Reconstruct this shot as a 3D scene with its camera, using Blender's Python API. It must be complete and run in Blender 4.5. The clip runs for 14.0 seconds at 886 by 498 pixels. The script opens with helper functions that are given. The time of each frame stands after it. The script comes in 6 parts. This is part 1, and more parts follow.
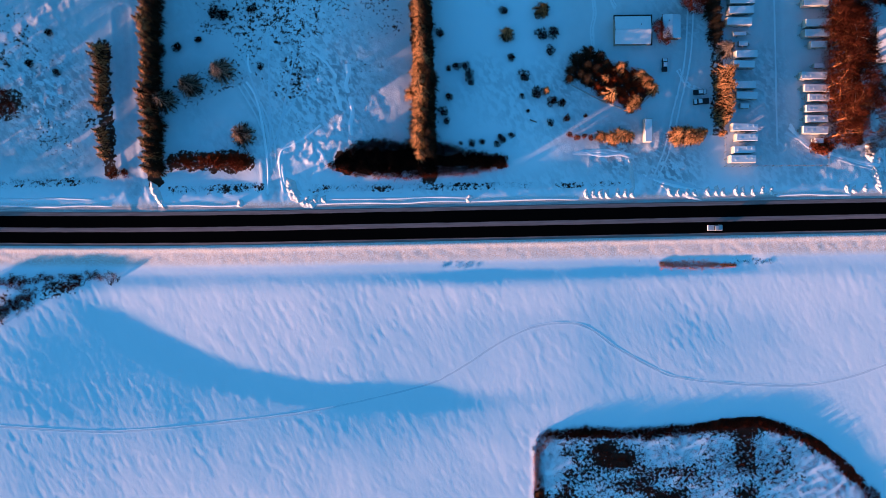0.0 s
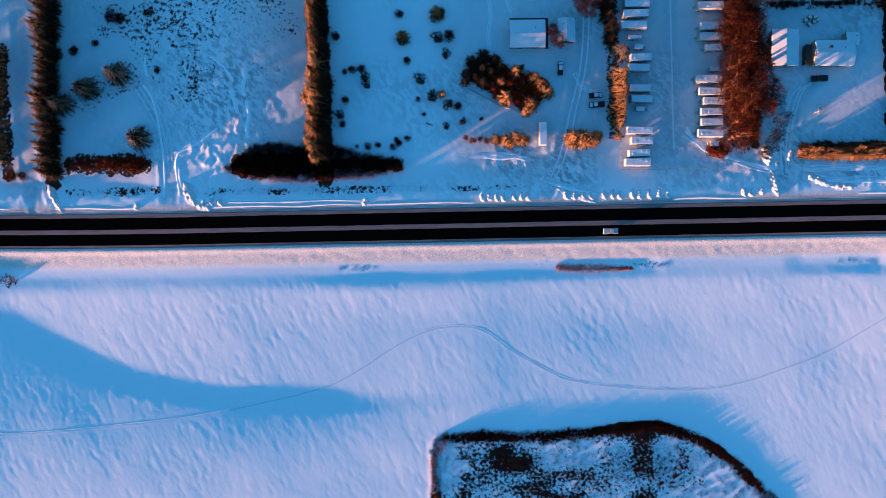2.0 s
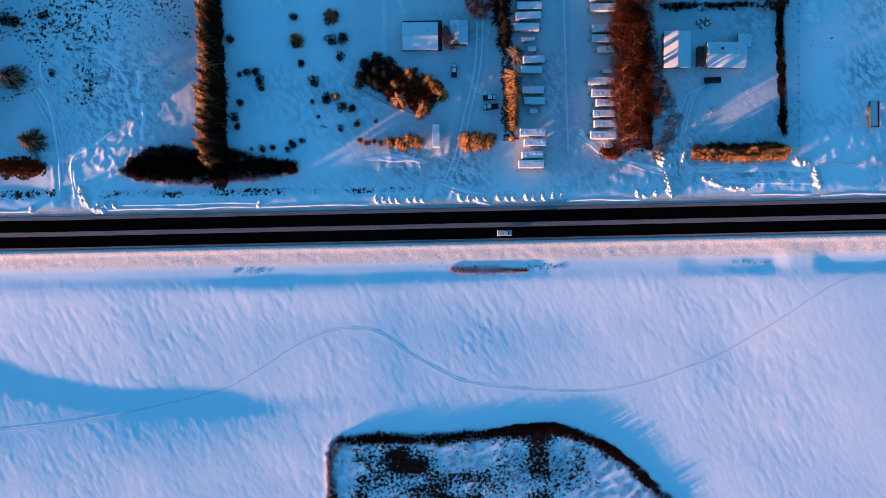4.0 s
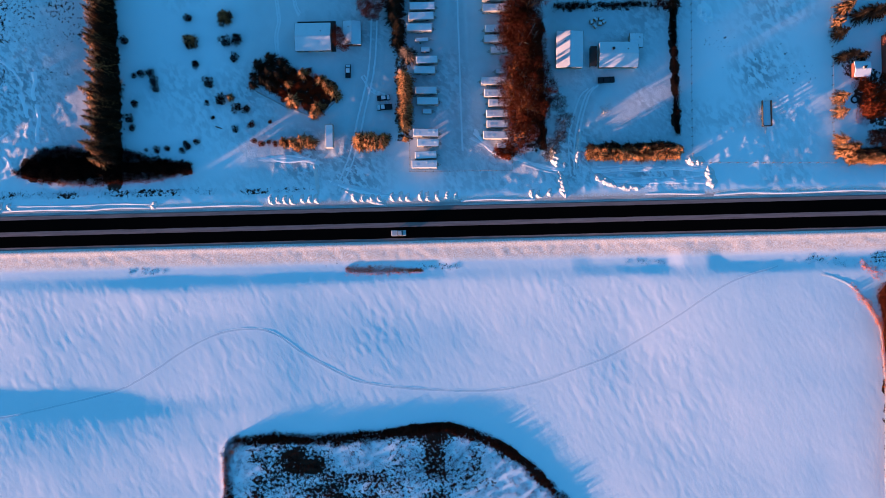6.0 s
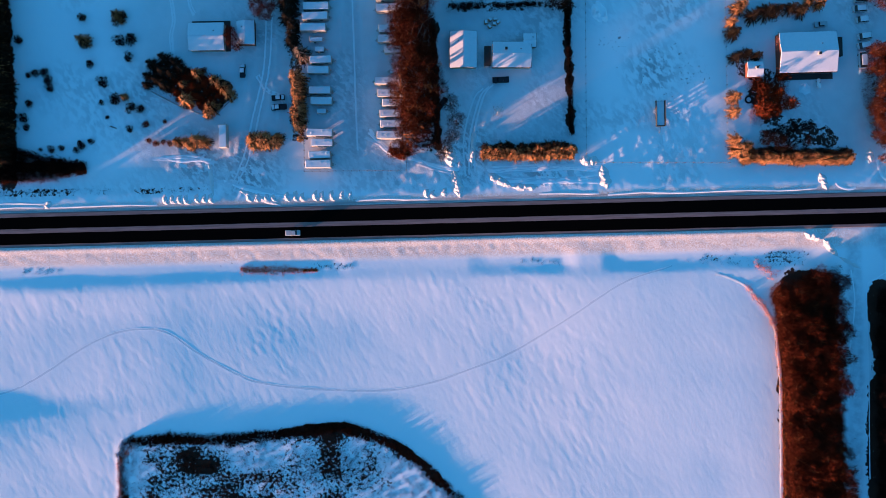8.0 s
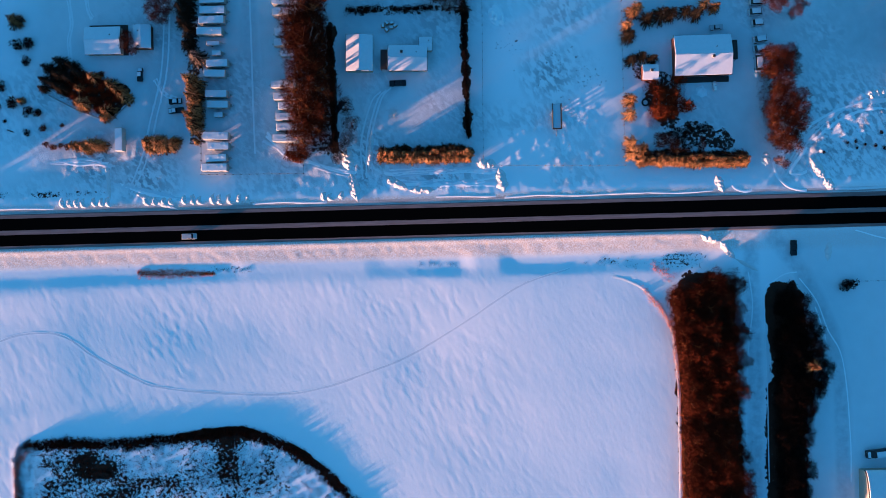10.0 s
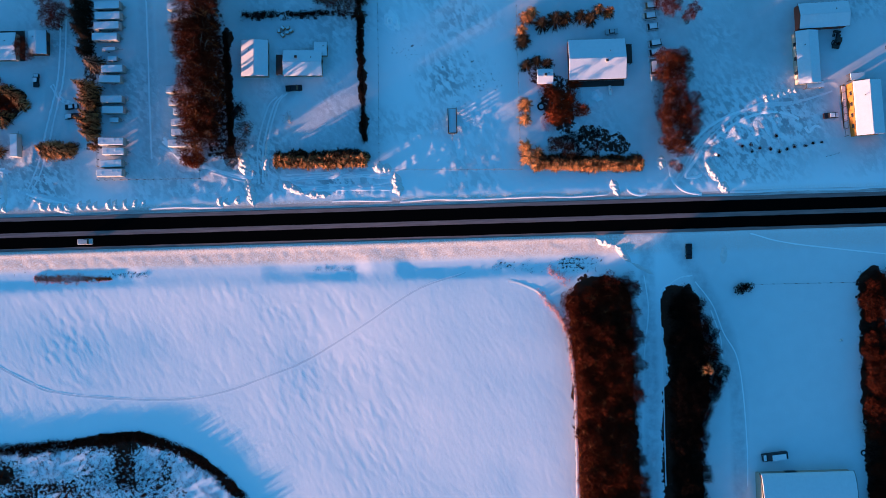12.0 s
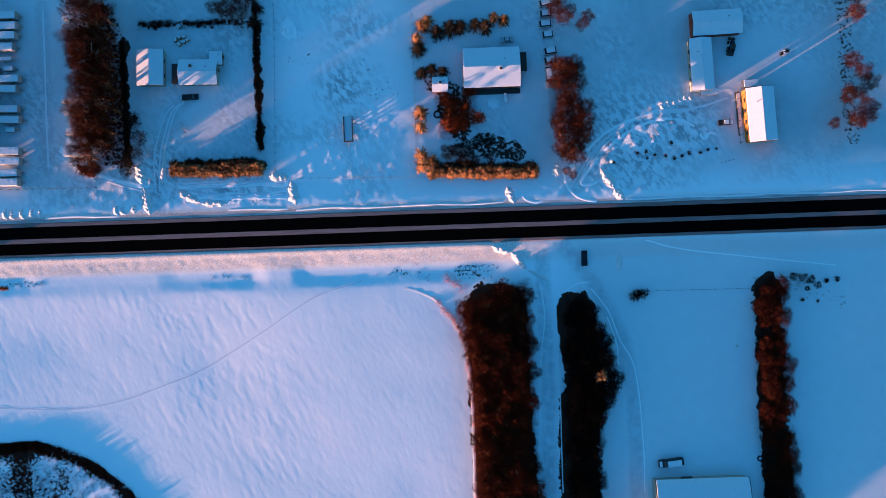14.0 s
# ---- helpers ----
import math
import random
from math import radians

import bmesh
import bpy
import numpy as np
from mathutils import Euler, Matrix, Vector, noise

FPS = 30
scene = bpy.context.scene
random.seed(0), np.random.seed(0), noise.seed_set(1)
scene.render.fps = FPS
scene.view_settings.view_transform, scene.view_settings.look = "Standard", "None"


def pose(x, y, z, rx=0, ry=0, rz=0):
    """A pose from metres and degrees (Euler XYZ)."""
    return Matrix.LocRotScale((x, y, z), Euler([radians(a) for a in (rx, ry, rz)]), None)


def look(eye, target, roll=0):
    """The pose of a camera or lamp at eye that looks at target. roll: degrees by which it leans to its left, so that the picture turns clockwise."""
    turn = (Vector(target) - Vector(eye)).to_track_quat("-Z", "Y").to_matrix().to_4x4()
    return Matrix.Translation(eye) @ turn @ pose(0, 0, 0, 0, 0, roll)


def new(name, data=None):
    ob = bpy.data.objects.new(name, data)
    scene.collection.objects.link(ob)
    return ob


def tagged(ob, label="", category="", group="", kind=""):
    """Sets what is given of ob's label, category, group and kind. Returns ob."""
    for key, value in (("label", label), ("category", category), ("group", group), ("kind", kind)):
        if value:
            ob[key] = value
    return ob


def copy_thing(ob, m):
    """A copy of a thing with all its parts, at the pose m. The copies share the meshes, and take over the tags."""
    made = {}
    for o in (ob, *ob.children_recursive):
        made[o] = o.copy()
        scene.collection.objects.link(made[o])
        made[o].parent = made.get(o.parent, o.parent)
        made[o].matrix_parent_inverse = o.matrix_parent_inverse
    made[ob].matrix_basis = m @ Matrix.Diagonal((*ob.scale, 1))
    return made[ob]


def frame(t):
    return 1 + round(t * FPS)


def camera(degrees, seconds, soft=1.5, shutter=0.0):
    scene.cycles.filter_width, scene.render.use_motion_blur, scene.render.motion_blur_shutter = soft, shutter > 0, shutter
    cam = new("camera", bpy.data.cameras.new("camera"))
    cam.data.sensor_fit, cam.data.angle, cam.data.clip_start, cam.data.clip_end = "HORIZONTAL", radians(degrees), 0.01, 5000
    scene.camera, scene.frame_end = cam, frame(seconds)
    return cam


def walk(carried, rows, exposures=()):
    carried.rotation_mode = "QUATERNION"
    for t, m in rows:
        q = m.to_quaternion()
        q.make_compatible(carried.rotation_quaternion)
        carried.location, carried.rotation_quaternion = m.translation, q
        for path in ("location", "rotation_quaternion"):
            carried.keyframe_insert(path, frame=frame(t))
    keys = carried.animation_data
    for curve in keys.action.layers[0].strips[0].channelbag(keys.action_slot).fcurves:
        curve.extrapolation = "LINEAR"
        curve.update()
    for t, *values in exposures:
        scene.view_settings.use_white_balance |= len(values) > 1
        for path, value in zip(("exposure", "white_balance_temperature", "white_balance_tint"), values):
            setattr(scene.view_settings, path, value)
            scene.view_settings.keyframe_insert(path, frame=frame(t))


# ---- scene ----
cam = camera(70.7, 14.0, soft=0.6)
PATH = [
    (0, -0.841, 4.547, 212.007, -1.142, 0.049, -2.644),
    (0.5, 8.224, 4.289, 211.980, -1.094, 0.134, -2.623),
    (1, 17.241, 4.017, 211.951, -1.036, 0.214, -2.579),
    (1.5, 26.168, 3.696, 211.930, -1.018, 0.242, -2.551),
    (2, 35.042, 3.323, 211.906, -0.964, 0.257, -2.610),
    (2.5, 43.880, 2.910, 211.882, -0.928, 0.249, -2.627),
    (3, 52.740, 2.466, 211.869, -0.852, 0.247, -2.640),
    (5.5, 97.119, 0.050, 212.018, -0.667, 0.183, -2.902),
    (6, 105.999, -0.419, 212.008, -0.663, 0.196, -2.922),
    (6.5, 114.851, -0.883, 211.987, -0.654, 0.178, -2.914),
    (7, 123.641, -1.368, 211.961, -0.641, 0.131, -2.876),
    (7.5, 132.356, -1.900, 211.918, -0.630, 0.104, -2.875),
    (8, 141.012, -2.517, 211.875, -0.592, 0.053, -2.917),
    (10.5, 184.050, -6.034, 211.625, 0.126, -0.028, -3.059),
    (11, 192.751, -6.409, 211.681, 0.188, -0.057, -3.091),
    (11.5, 201.484, -6.626, 211.768, 0.210, -0.055, -3.129),
    (12, 210.226, -6.736, 211.875, 0.235, -0.067, -3.210),
    (12.5, 218.885, -6.799, 212.026, 0.287, -0.101, -3.271),
    (13, 227.488, -6.879, 212.151, 0.348, -0.153, -3.337),
    (13.5, 236.081, -6.964, 212.249, 0.407, -0.194, -3.389),
    (14, 244.707, -7.057, 212.345, 0.486, -0.225, -3.476),
]
walk(cam, [(t, pose(*row)) for t, *row in PATH], exposures=[(0.0, 2.61, 4660, -15), (14.0, 2.61, 4660, -15)])

# ---- light ----
SUN_TURN, SUN_HEIGHT = 28.0, 2.4      # degrees: way the light travels (from east towards north), height over the horizon
world = bpy.data.worlds.new("dusk_sky")
scene.world = world
world.use_nodes = True
wn = world.node_tree.nodes
sky = wn.new("ShaderNodeTexSky")
sky.sky_type, sky.sun_disc = "NISHITA", False
sky.sun_elevation, sky.sun_rotation = radians(SUN_HEIGHT), radians(270 - SUN_TURN)
sky.ozone_density, sky.dust_density, sky.air_density = 3.0, 0.4, 1.0
wn["Background"].inputs["Strength"].default_value = 0.100
world.node_tree.links.new(sky.outputs["Color"], wn["Background"].inputs["Color"])
sun = new("sun", bpy.data.lights.new("sun", "SUN"))
sun.data.energy, sun.data.angle, sun.data.color = 3.9, radians(0.6), (1.0, 0.385, 0.22)
way = Vector((math.cos(radians(SUN_TURN)) * math.cos(radians(SUN_HEIGHT)), math.sin(radians(SUN_TURN)) * math.cos(radians(SUN_HEIGHT)), -math.sin(radians(SUN_HEIGHT))))
sun.matrix_world = look((-300, -200, 120), Vector((-300, -200, 120)) + way)


# ---- materials ----
def material(name, low, high, rough=0.8, scale=1.0, bump=0.2, metal=0.0, frost=0.0, fine=6.0, per_thing=0.0):
    """Two-scale mottled surface. frost: share of snow that lies on faces turned up."""
    m = bpy.data.materials.new(name)
    m.use_nodes = True
    nt = m.node_tree
    b = nt.nodes["Principled BSDF"]
    co = nt.nodes.new("ShaderNodeNewGeometry")
    n1, n2 = nt.nodes.new("ShaderNodeTexNoise"), nt.nodes.new("ShaderNodeTexNoise")
    n1.inputs["Scale"].default_value, n2.inputs["Scale"].default_value = scale, scale * fine
    n1.inputs["Detail"].default_value, n2.inputs["Detail"].default_value = 4, 3
    for n in (n1, n2):
        nt.links.new(co.outputs["Position"], n.inputs["Vector"])
    mix = nt.nodes.new("ShaderNodeMix")
    mix.data_type = "RGBA"
    mix.inputs["A"].default_value, mix.inputs["B"].default_value = (*low, 1), (*high, 1)
    add = nt.nodes.new("ShaderNodeMath")
    add.operation = "MULTIPLY_ADD"
    add.inputs[1].default_value, add.inputs[2].default_value = 0.6, 0.0
    half = nt.nodes.new("ShaderNodeMath")
    half.operation = "MULTIPLY_ADD"
    half.inputs[1].default_value = 0.5
    nt.links.new(n2.outputs["Fac"], add.inputs[0])
    nt.links.new(n1.outputs["Fac"], half.inputs[0])
    nt.links.new(add.outputs[0], half.inputs[2])
    fac = half.outputs[0]
    if per_thing:
        info = nt.nodes.new("ShaderNodeObjectInfo")
        shift = nt.nodes.new("ShaderNodeMath")
        shift.operation = "MULTIPLY_ADD"
        shift.inputs[1].default_value = per_thing
        off = nt.nodes.new("ShaderNodeMath")
        off.operation = "SUBTRACT"
        off.inputs[1].default_value = per_thing / 2
        nt.links.new(info.outputs["Random"], shift.inputs[0])
        nt.links.new(fac, shift.inputs[2])
        nt.links.new(shift.outputs[0], off.inputs[0])
        off.use_clamp = True
        fac = off.outputs[0]
    nt.links.new(fac, mix.inputs["Factor"])
    col = mix.outputs["Result"]
    if frost:
        sep = nt.nodes.new("ShaderNodeSeparateXYZ")
        nt.links.new(co.outputs["Normal"], sep.inputs[0])
        up = nt.nodes.new("ShaderNodeMath")
        up.operation = "MULTIPLY"
        nt.links.new(sep.outputs["Z"], up.inputs[0])
        nt.links.new(n2.outputs["Fac"], up.inputs[1])
        ramp = nt.nodes.new("ShaderNodeMapRange")
        ramp.inputs["From Min"].default_value, ramp.inputs["From Max"].default_value = 0.62 - 0.45 * frost, 0.72 - 0.40 * frost
        nt.links.new(up.outputs[0], ramp.inputs["Value"])
        top = nt.nodes.new("ShaderNodeMix")
        top.data_type = "RGBA"
        top.inputs["B"].default_value = (0.80, 0.81, 0.84, 1)
        nt.links.new(ramp.outputs[0], top.inputs["Factor"])
        nt.links.new(col, top.inputs["A"])
        col = top.outputs["Result"]
    nt.links.new(col, b.inputs["Base Color"])
    b.inputs["Roughness"].default_value, b.inputs["Metallic"].default_value = rough, metal
    b.inputs["Specular IOR Level"].default_value = 0.3 if rough < 0.6 else 0.08
    if bump:
        bp = nt.nodes.new("ShaderNodeBump")
        bp.inputs["Strength"].default_value, bp.inputs["Distance"].default_value = bump, 0.05
        nt.links.new(n2.outputs["Fac"], bp.inputs["Height"])
        nt.links.new(bp.outputs[0], b.inputs["Normal"])
    return m


M_SNOW = material("snow", (0.70, 0.705, 0.72), (0.84, 0.845, 0.86), 0.7, 0.5, 0.35)
M_FIELDSNOW = material("field_snow", (0.88, 0.885, 0.895), (0.93, 0.935, 0.945), 0.7, 0.5, 0.2)
M_TWIGMID = material("brown_twigs", (0.010, 0.0022, 0.0009), (0.060, 0.0115, 0.0032), 0.85, 0.8, 0, per_thing=0.5)
M_TIPFROST = material("frost_on_tips", (0.012, 0.008, 0.005), (0.60, 0.42, 0.30), 0.85, 2.2, 0, per_thing=0.3)
M_CLODS = material("ploughed_snow", (0.58, 0.56, 0.545), (0.78, 0.755, 0.735), 0.75, 0.9, 0.5)
M_ROOFSNOW = material("roof_snow", (0.58, 0.60, 0.63), (0.78, 0.79, 0.81), 0.7, 0.9, 0.5)
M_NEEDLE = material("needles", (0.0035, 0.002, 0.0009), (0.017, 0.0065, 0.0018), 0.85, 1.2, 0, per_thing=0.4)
# Orange evening sun on spruce boughs, painted into the base colour.
M_SUNBOUGH = material("sunlit_boughs", (0.060, 0.015, 0.003), (1.0, 0.50, 0.19), 0.85, 2.2, 0, per_thing=0.4)
# Dim bough tone: shade put into the colour of the dark spruces.
M_SHADEDBOUGH = material("shaded_boughs", (0.006, 0.005, 0.003), (0.05, 0.034, 0.02), 0.85, 1.0, 0, per_thing=0.4)
M_NEEDLEDARK = material("dark_needles", (0.003, 0.003, 0.002), (0.014, 0.009, 0.004), 0.85, 1.2, 0, frost=0.06, per_thing=0.4)
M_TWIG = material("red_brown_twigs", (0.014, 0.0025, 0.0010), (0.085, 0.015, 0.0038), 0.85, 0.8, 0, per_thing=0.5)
# Orange light on bare limbs, painted into the bark colour.
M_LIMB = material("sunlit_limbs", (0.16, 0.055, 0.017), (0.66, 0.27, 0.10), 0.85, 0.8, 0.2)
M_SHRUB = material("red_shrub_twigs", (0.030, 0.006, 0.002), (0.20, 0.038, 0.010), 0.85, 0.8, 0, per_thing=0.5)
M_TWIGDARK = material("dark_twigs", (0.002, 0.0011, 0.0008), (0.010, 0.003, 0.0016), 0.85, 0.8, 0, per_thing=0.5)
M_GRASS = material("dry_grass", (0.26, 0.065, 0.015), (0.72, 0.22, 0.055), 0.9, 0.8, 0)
M_BARK = material("bark", (0.045, 0.030, 0.020), (0.11, 0.075, 0.05), 0.9, 2.0, 0.4)
M_BIRCH = material("birch_bark", (0.36, 0.31, 0.26), (0.60, 0.53, 0.46), 0.8, 1.5, 0.3)
M_WOOD = material("weathered_wood", (0.05, 0.036, 0.026), (0.12, 0.085, 0.06), 0.85, 2.0, 0.3)
M_WALL = material("painted_siding", (0.30, 0.27, 0.22), (0.42, 0.38, 0.31), 0.7, 1.5, 0.2)
M_WALLRED = material("red_boards", (0.14, 0.045, 0.03), (0.22, 0.075, 0.05), 0.75, 1.5, 0.3)
M_WALLPALE = material("yellow_siding", (0.30, 0.125, 0.022), (0.40, 0.18, 0.036), 0.7, 1.5, 0.2)
M_TRIM = material("dark_trim", (0.03, 0.028, 0.026), (0.06, 0.055, 0.05), 0.6, 3.0, 0.1)
M_STEEL = material("grey_steel", (0.22, 0.22, 0.23), (0.36, 0.36, 0.37), 0.4, 3.0, 0.1, metal=0.7)
M_RUBBER = material("rubber", (0.012, 0.012, 0.012), (0.03, 0.03, 0.03), 0.8, 4.0, 0.1)
M_RV = material("caravan_shell", (0.26, 0.24, 0.21), (0.44, 0.42, 0.38), 0.5, 1.0, 0.05, per_thing=0.5)
M_GLASS = material("dark_glass", (0.010, 0.012, 0.015), (0.02, 0.022, 0.026), 0.08, 1.0, 0)
M_CARDARK = material("dark_car_paint", (0.008, 0.008, 0.010), (0.02, 0.02, 0.024), 0.3, 1.0, 0)
M_CARGREY = material("grey_car_paint", (0.34, 0.34, 0.35), (0.48, 0.48, 0.49), 0.35, 1.0, 0)
M_CARWHITE = material("white_car_paint", (0.66, 0.66, 0.66), (0.78, 0.78, 0.78), 0.35, 1.0, 0)
M_LAMP = material("lamp_glass", (0.45, 0.42, 0.38), (0.6, 0.56, 0.5), 0.15, 1.0, 0)
M_REDLAMP = material("red_lamp_glass", (0.25, 0.01, 0.01), (0.35, 0.02, 0.02), 0.2, 1.0, 0)
M_STONE = material("edging_stone", (0.20, 0.19, 0.18), (0.36, 0.34, 0.32), 0.85, 2.0, 0.4, frost=0.3)
M_TRACK = material("pressed_snow", (0.66, 0.68, 0.72), (0.78, 0.795, 0.82), 0.7, 0.8, 0.2)
# Brightened so rims read as lit relief where little sun reaches them.
M_BRIM = material("bright_rim_snow", (0.90, 0.905, 0.915), (0.96, 0.96, 0.965), 0.7, 0.8, 0.2)
M_STRAW = material("straw", (0.20, 0.13, 0.06), (0.32, 0.22, 0.10), 0.9, 3.0, 0.5, frost=0.7)


# ---- building helpers ----
def mesh_object(name, bm, mat, parent=None, label="", smooth=False):
    me = bpy.data.meshes.new(name)
    bmesh.ops.recalc_face_normals(bm, faces=bm.faces)
    bm.to_mesh(me)
    bm.free()
    if smooth:
        me.shade_smooth()
    me.materials.append(mat)
    ob = new(name, me)
    if parent:
        ob.parent = parent
    if label:
        ob["label"] = label
    return ob


def part(name, bm, mat, parent, label="", smooth=False):
    return mesh_object(name, bm, mat, parent, label, smooth)


def raw(name, verts, faces, mat, parent=None, label=""):
    me = bpy.data.meshes.new(name)
    me.from_pydata(verts, [], faces)
    me.materials.append(mat)
    ob = new(name, me)
    if parent:
        ob.parent = parent
    if label:
        ob["label"] = label
    return ob


def thing(name, label, category, group="", m=None):
    ob = tagged(new(name), label, category, group)
    ob.empty_display_size = 0.3
    if m:
        ob.matrix_basis = m
    return ob


def box(bm, cx, cy, cz, sx, sy, sz, bevel=0.0, segs=1):
    g = bmesh.ops.create_cube(bm, size=1.0, matrix=Matrix.Translation((cx, cy, cz)) @ Matrix.Diagonal((sx, sy, sz, 1)))
    if bevel:
        es = list({e for v in g["verts"] for e in v.link_edges})
        bmesh.ops.bevel(bm, geom=es, offset=bevel, segments=segs, affect="EDGES", profile=0.5)
    return bm


def boxed(cx, cy, cz, sx, sy, sz, bevel=0.0, segs=1):
    return box(bmesh.new(), cx, cy, cz, sx, sy, sz, bevel, segs)


def rod(bm, a, b, r0, r1=None, sides=6):
    a, b = Vector(a), Vector(b)
    r1 = r0 if r1 is None else r1
    q = (b - a).to_track_quat("Z", "Y").to_matrix().to_4x4()
    bmesh.ops.create_cone(bm, cap_ends=True, segments=sides, radius1=r0, radius2=max(r1, 0.002), depth=(b - a).length,
                          matrix=Matrix.Translation((a + b) / 2) @ q)
    return bm


def rodded(a, b, r0, r1=None, sides=6):
    return rod(bmesh.new(), a, b, r0, r1, sides)


# ---- the lie of the land ----
def hashed(ix, iy, seed):
    h = (ix.astype(np.int64) * 374761393 + iy.astype(np.int64) * 668265263 + seed * 974634777) & 0xFFFFFFFF
    h = ((h ^ (h >> 13)) * 1274126177) & 0xFFFFFFFF
    return ((h ^ (h >> 16)) & 0xFFFF) / 65535.0


def soft_noise(x, y, seed=0):
    ix, iy = np.floor(x), np.floor(y)
    fx, fy = x - ix, y - iy
    fx, fy = fx * fx * fx * (fx * (6 * fx - 15) + 10), fy * fy * fy * (fy * (6 * fy - 15) + 10)
    a, b = hashed(ix, iy, seed), hashed(ix + 1, iy, seed)
    c, d = hashed(ix, iy + 1, seed), hashed(ix + 1, iy + 1, seed)
    return (a + (b - a) * fx) * (1 - fy) + (c + (d - c) * fx) * fy - 0.5


def layered(x, y, seed=0, octaves=4):
    total, amp = 0.0, 1.0
    for k in range(octaves):
        total = total + amp * soft_noise(x * 2.03 ** k + 7.7 * k, y * 2.03 ** k - 3.1 * k, seed + k)
        amp *= 0.5
    return total


def step(a, b, x):
    t = np.clip((x - a) / (b - a), 0, 1)
    return t * t * (3 - 2 * t)


def road_middle(x):
    return 8.35 - 0.0262 * x + 1.4 * np.clip((-x - 50) / 100, 0, 3) ** 2 * (x > -400)


def capsule(x, y, x0, y0, x1, y1):
    """Distance to a stretch of line."""
    dx, dy = x1 - x0, y1 - y0
    t = np.clip(((x - x0) * dx + (y - y0) * dy) / (dx * dx + dy * dy + 1e-9), 0, 1)
    return np.hypot(x - x0 - t * dx, y - y0 - t * dy)


def polyline(x, y, pts):
    return np.min([capsule(x, y, *a, *b) for a, b in zip(pts, pts[1:])], axis=0)


TRACK = [(-156, -52.5), (-130, -55.4), (-110.6, -56.4), (-77.7, -55), (-46.7, -52.4), (-11.7, -46.2), (0, -41.9), (13.8, -33.9), (20, -30.6), (26, -28.2),
         (31, -27), (36.2, -26.6), (42, -27), (46.7, -28.6), (51, -31.7), (56, -35.8), (67.2, -42.7), (76.6, -47), (95.7, -50.2), (118.6, -51.8),
         (134, -50), (147, -46.2), (161.7, -41.2), (181.4, -30.6), (201.1, -19.1), (218.5, -14.2)]
DRIVES = [[(-57.8, 14), (-57.6, 30), (-58, 40), (-60.1, 48), (-66.4, 60)], [(-101, 15), (-105, 26), (-106, 45), (-106, 85)],
          [(66, 10), (70, 18), (76, 30), (80, 45), (84, 60), (86, 80)], [(113, 30), (114, 85)],
          [(150, 8), (151, 20), (152, 33), (156, 46), (160, 50)],
          [(284, 5), (292, 13), (302, 27), (317, 36), (332, 37), (345, 40)],
          [(279, -4), (278.5, -20), (278.3, -54), (276.3, -95)], [(285, -5), (296, -20), (304, -40), (307, -60), (306, -95)]]
DIRT_WEST = [(-86, 57, -70, 63, 5.5, 0.55), (-68, 80, -50, 88, 6, 0.6), (-92, 34, -66, 33, 3.0, 0.8), (-33, 31, -12, 31, 4.2, 1.0), (-12, 31, 19, 29, 2.6, 1.0), (-98, 27, -96, 92, 3.0, 1.0), (-5, 26, -5, 92, 4.0, 0.9), (-113, 33, -113, 74, 3.0, 0.8), (-89, 34, -68, 33, 4.0, 0.8), (50, 59, 64, 52, 5.6, 0.9), (64, 49, 69.5, 52, 4.2, 0.9), (94, 36, 94, 80, 3.0, 0.7), (-146, 56, -150, 56, 6, 0.7)]
DIRT_EAST = [(136, 32, 136, 78, 4.6, 0.68), (140.7, 30, 141, 72, 1.8, 1.0), (157, 27.8, 186, 26.6, 1.8, 0.9), (186, 33, 187, 75, 1.6, 1.0), (251, 43, 254, 36, 5.0, 0.80), (254, 29, 266, 27, 4.5, 0.62), (246, 51, 254, 46, 4, 0.7), (262, 30, 272, 26, 4, 0.75), (242, 21, 279, 19.4, 1.2, 0.8), (290, 25, 291, 55, 3.0, 0.6), (262, -28, 262, -110, 11.0, 1.0), (289, -29, 291, -60, 7.0, 1.0), (288, -60, 287, -110, 7.0, 1.0), (354, -25, 354, -110, 5.2, 1.0), (387, 24, 387, 88, 3.0, 0.6), (147, 77, 186, 76, 2.0, 0.7)]
SCRUB = [(-150, 80, -125, 45, 20, 0.62), (-60, 78, -45, 55, 18, 0.65), (-75, 85, -20, 80, 14, 0.60), (-25, 70, -22, 50, 9, 0.56), (-150, 29, -118, 29, 2.2, 0.75),
         (-93, 24, -62, 24, 2.6, 0.75), (-45, 22.6, 30, 20.5, 2.0, 0.75), (38, 20, 62, 19.5, 1.6, 0.70), (75, 19.5, 92, 18.5, 2.0, 0.60), (-152, -10, -115, -4, 5, 0.70), (-158, -14, -140, -8, 5, 0.80),
         (205, 60, 225, 50, 14, 0.50), (60, -5.5, 110, -9, 2.0, 0.55), (225, -10, 262, -14, 4, 0.60), (366, -26, 378, -30, 5, 0.60)]


def island(x, y):
    """Signed depth inside the overgrown island of the field, metres."""
    top = -62.4 - 1.0 * np.exp(-((x - 72) / 16) ** 2) + 0.9 * np.exp(-((x - 100) / 12) ** 2) - 0.0145 * np.maximum(x - 100, 0) ** 2
    corner = 8.5 - np.hypot(np.minimum(x - 34.5, 0), np.maximum(y + 70.5, 0))
    return np.minimum(np.minimum((top - y) / np.sqrt(1 + (0.029 * np.maximum(x - 100, 0)) ** 2), x - 26.0), np.where((x < 34.5) & (y > -70.5), corner, 99)) + 1.2 * layered(x / 6, y / 6, 41, 3)


def level(x):
    """The long rise and fall of the country along the road."""
    return -0.7 + 1.5 * step(-135, -25, x) - 0.5 * step(15, 125, x) + 1.1 * step(110, 245, x)


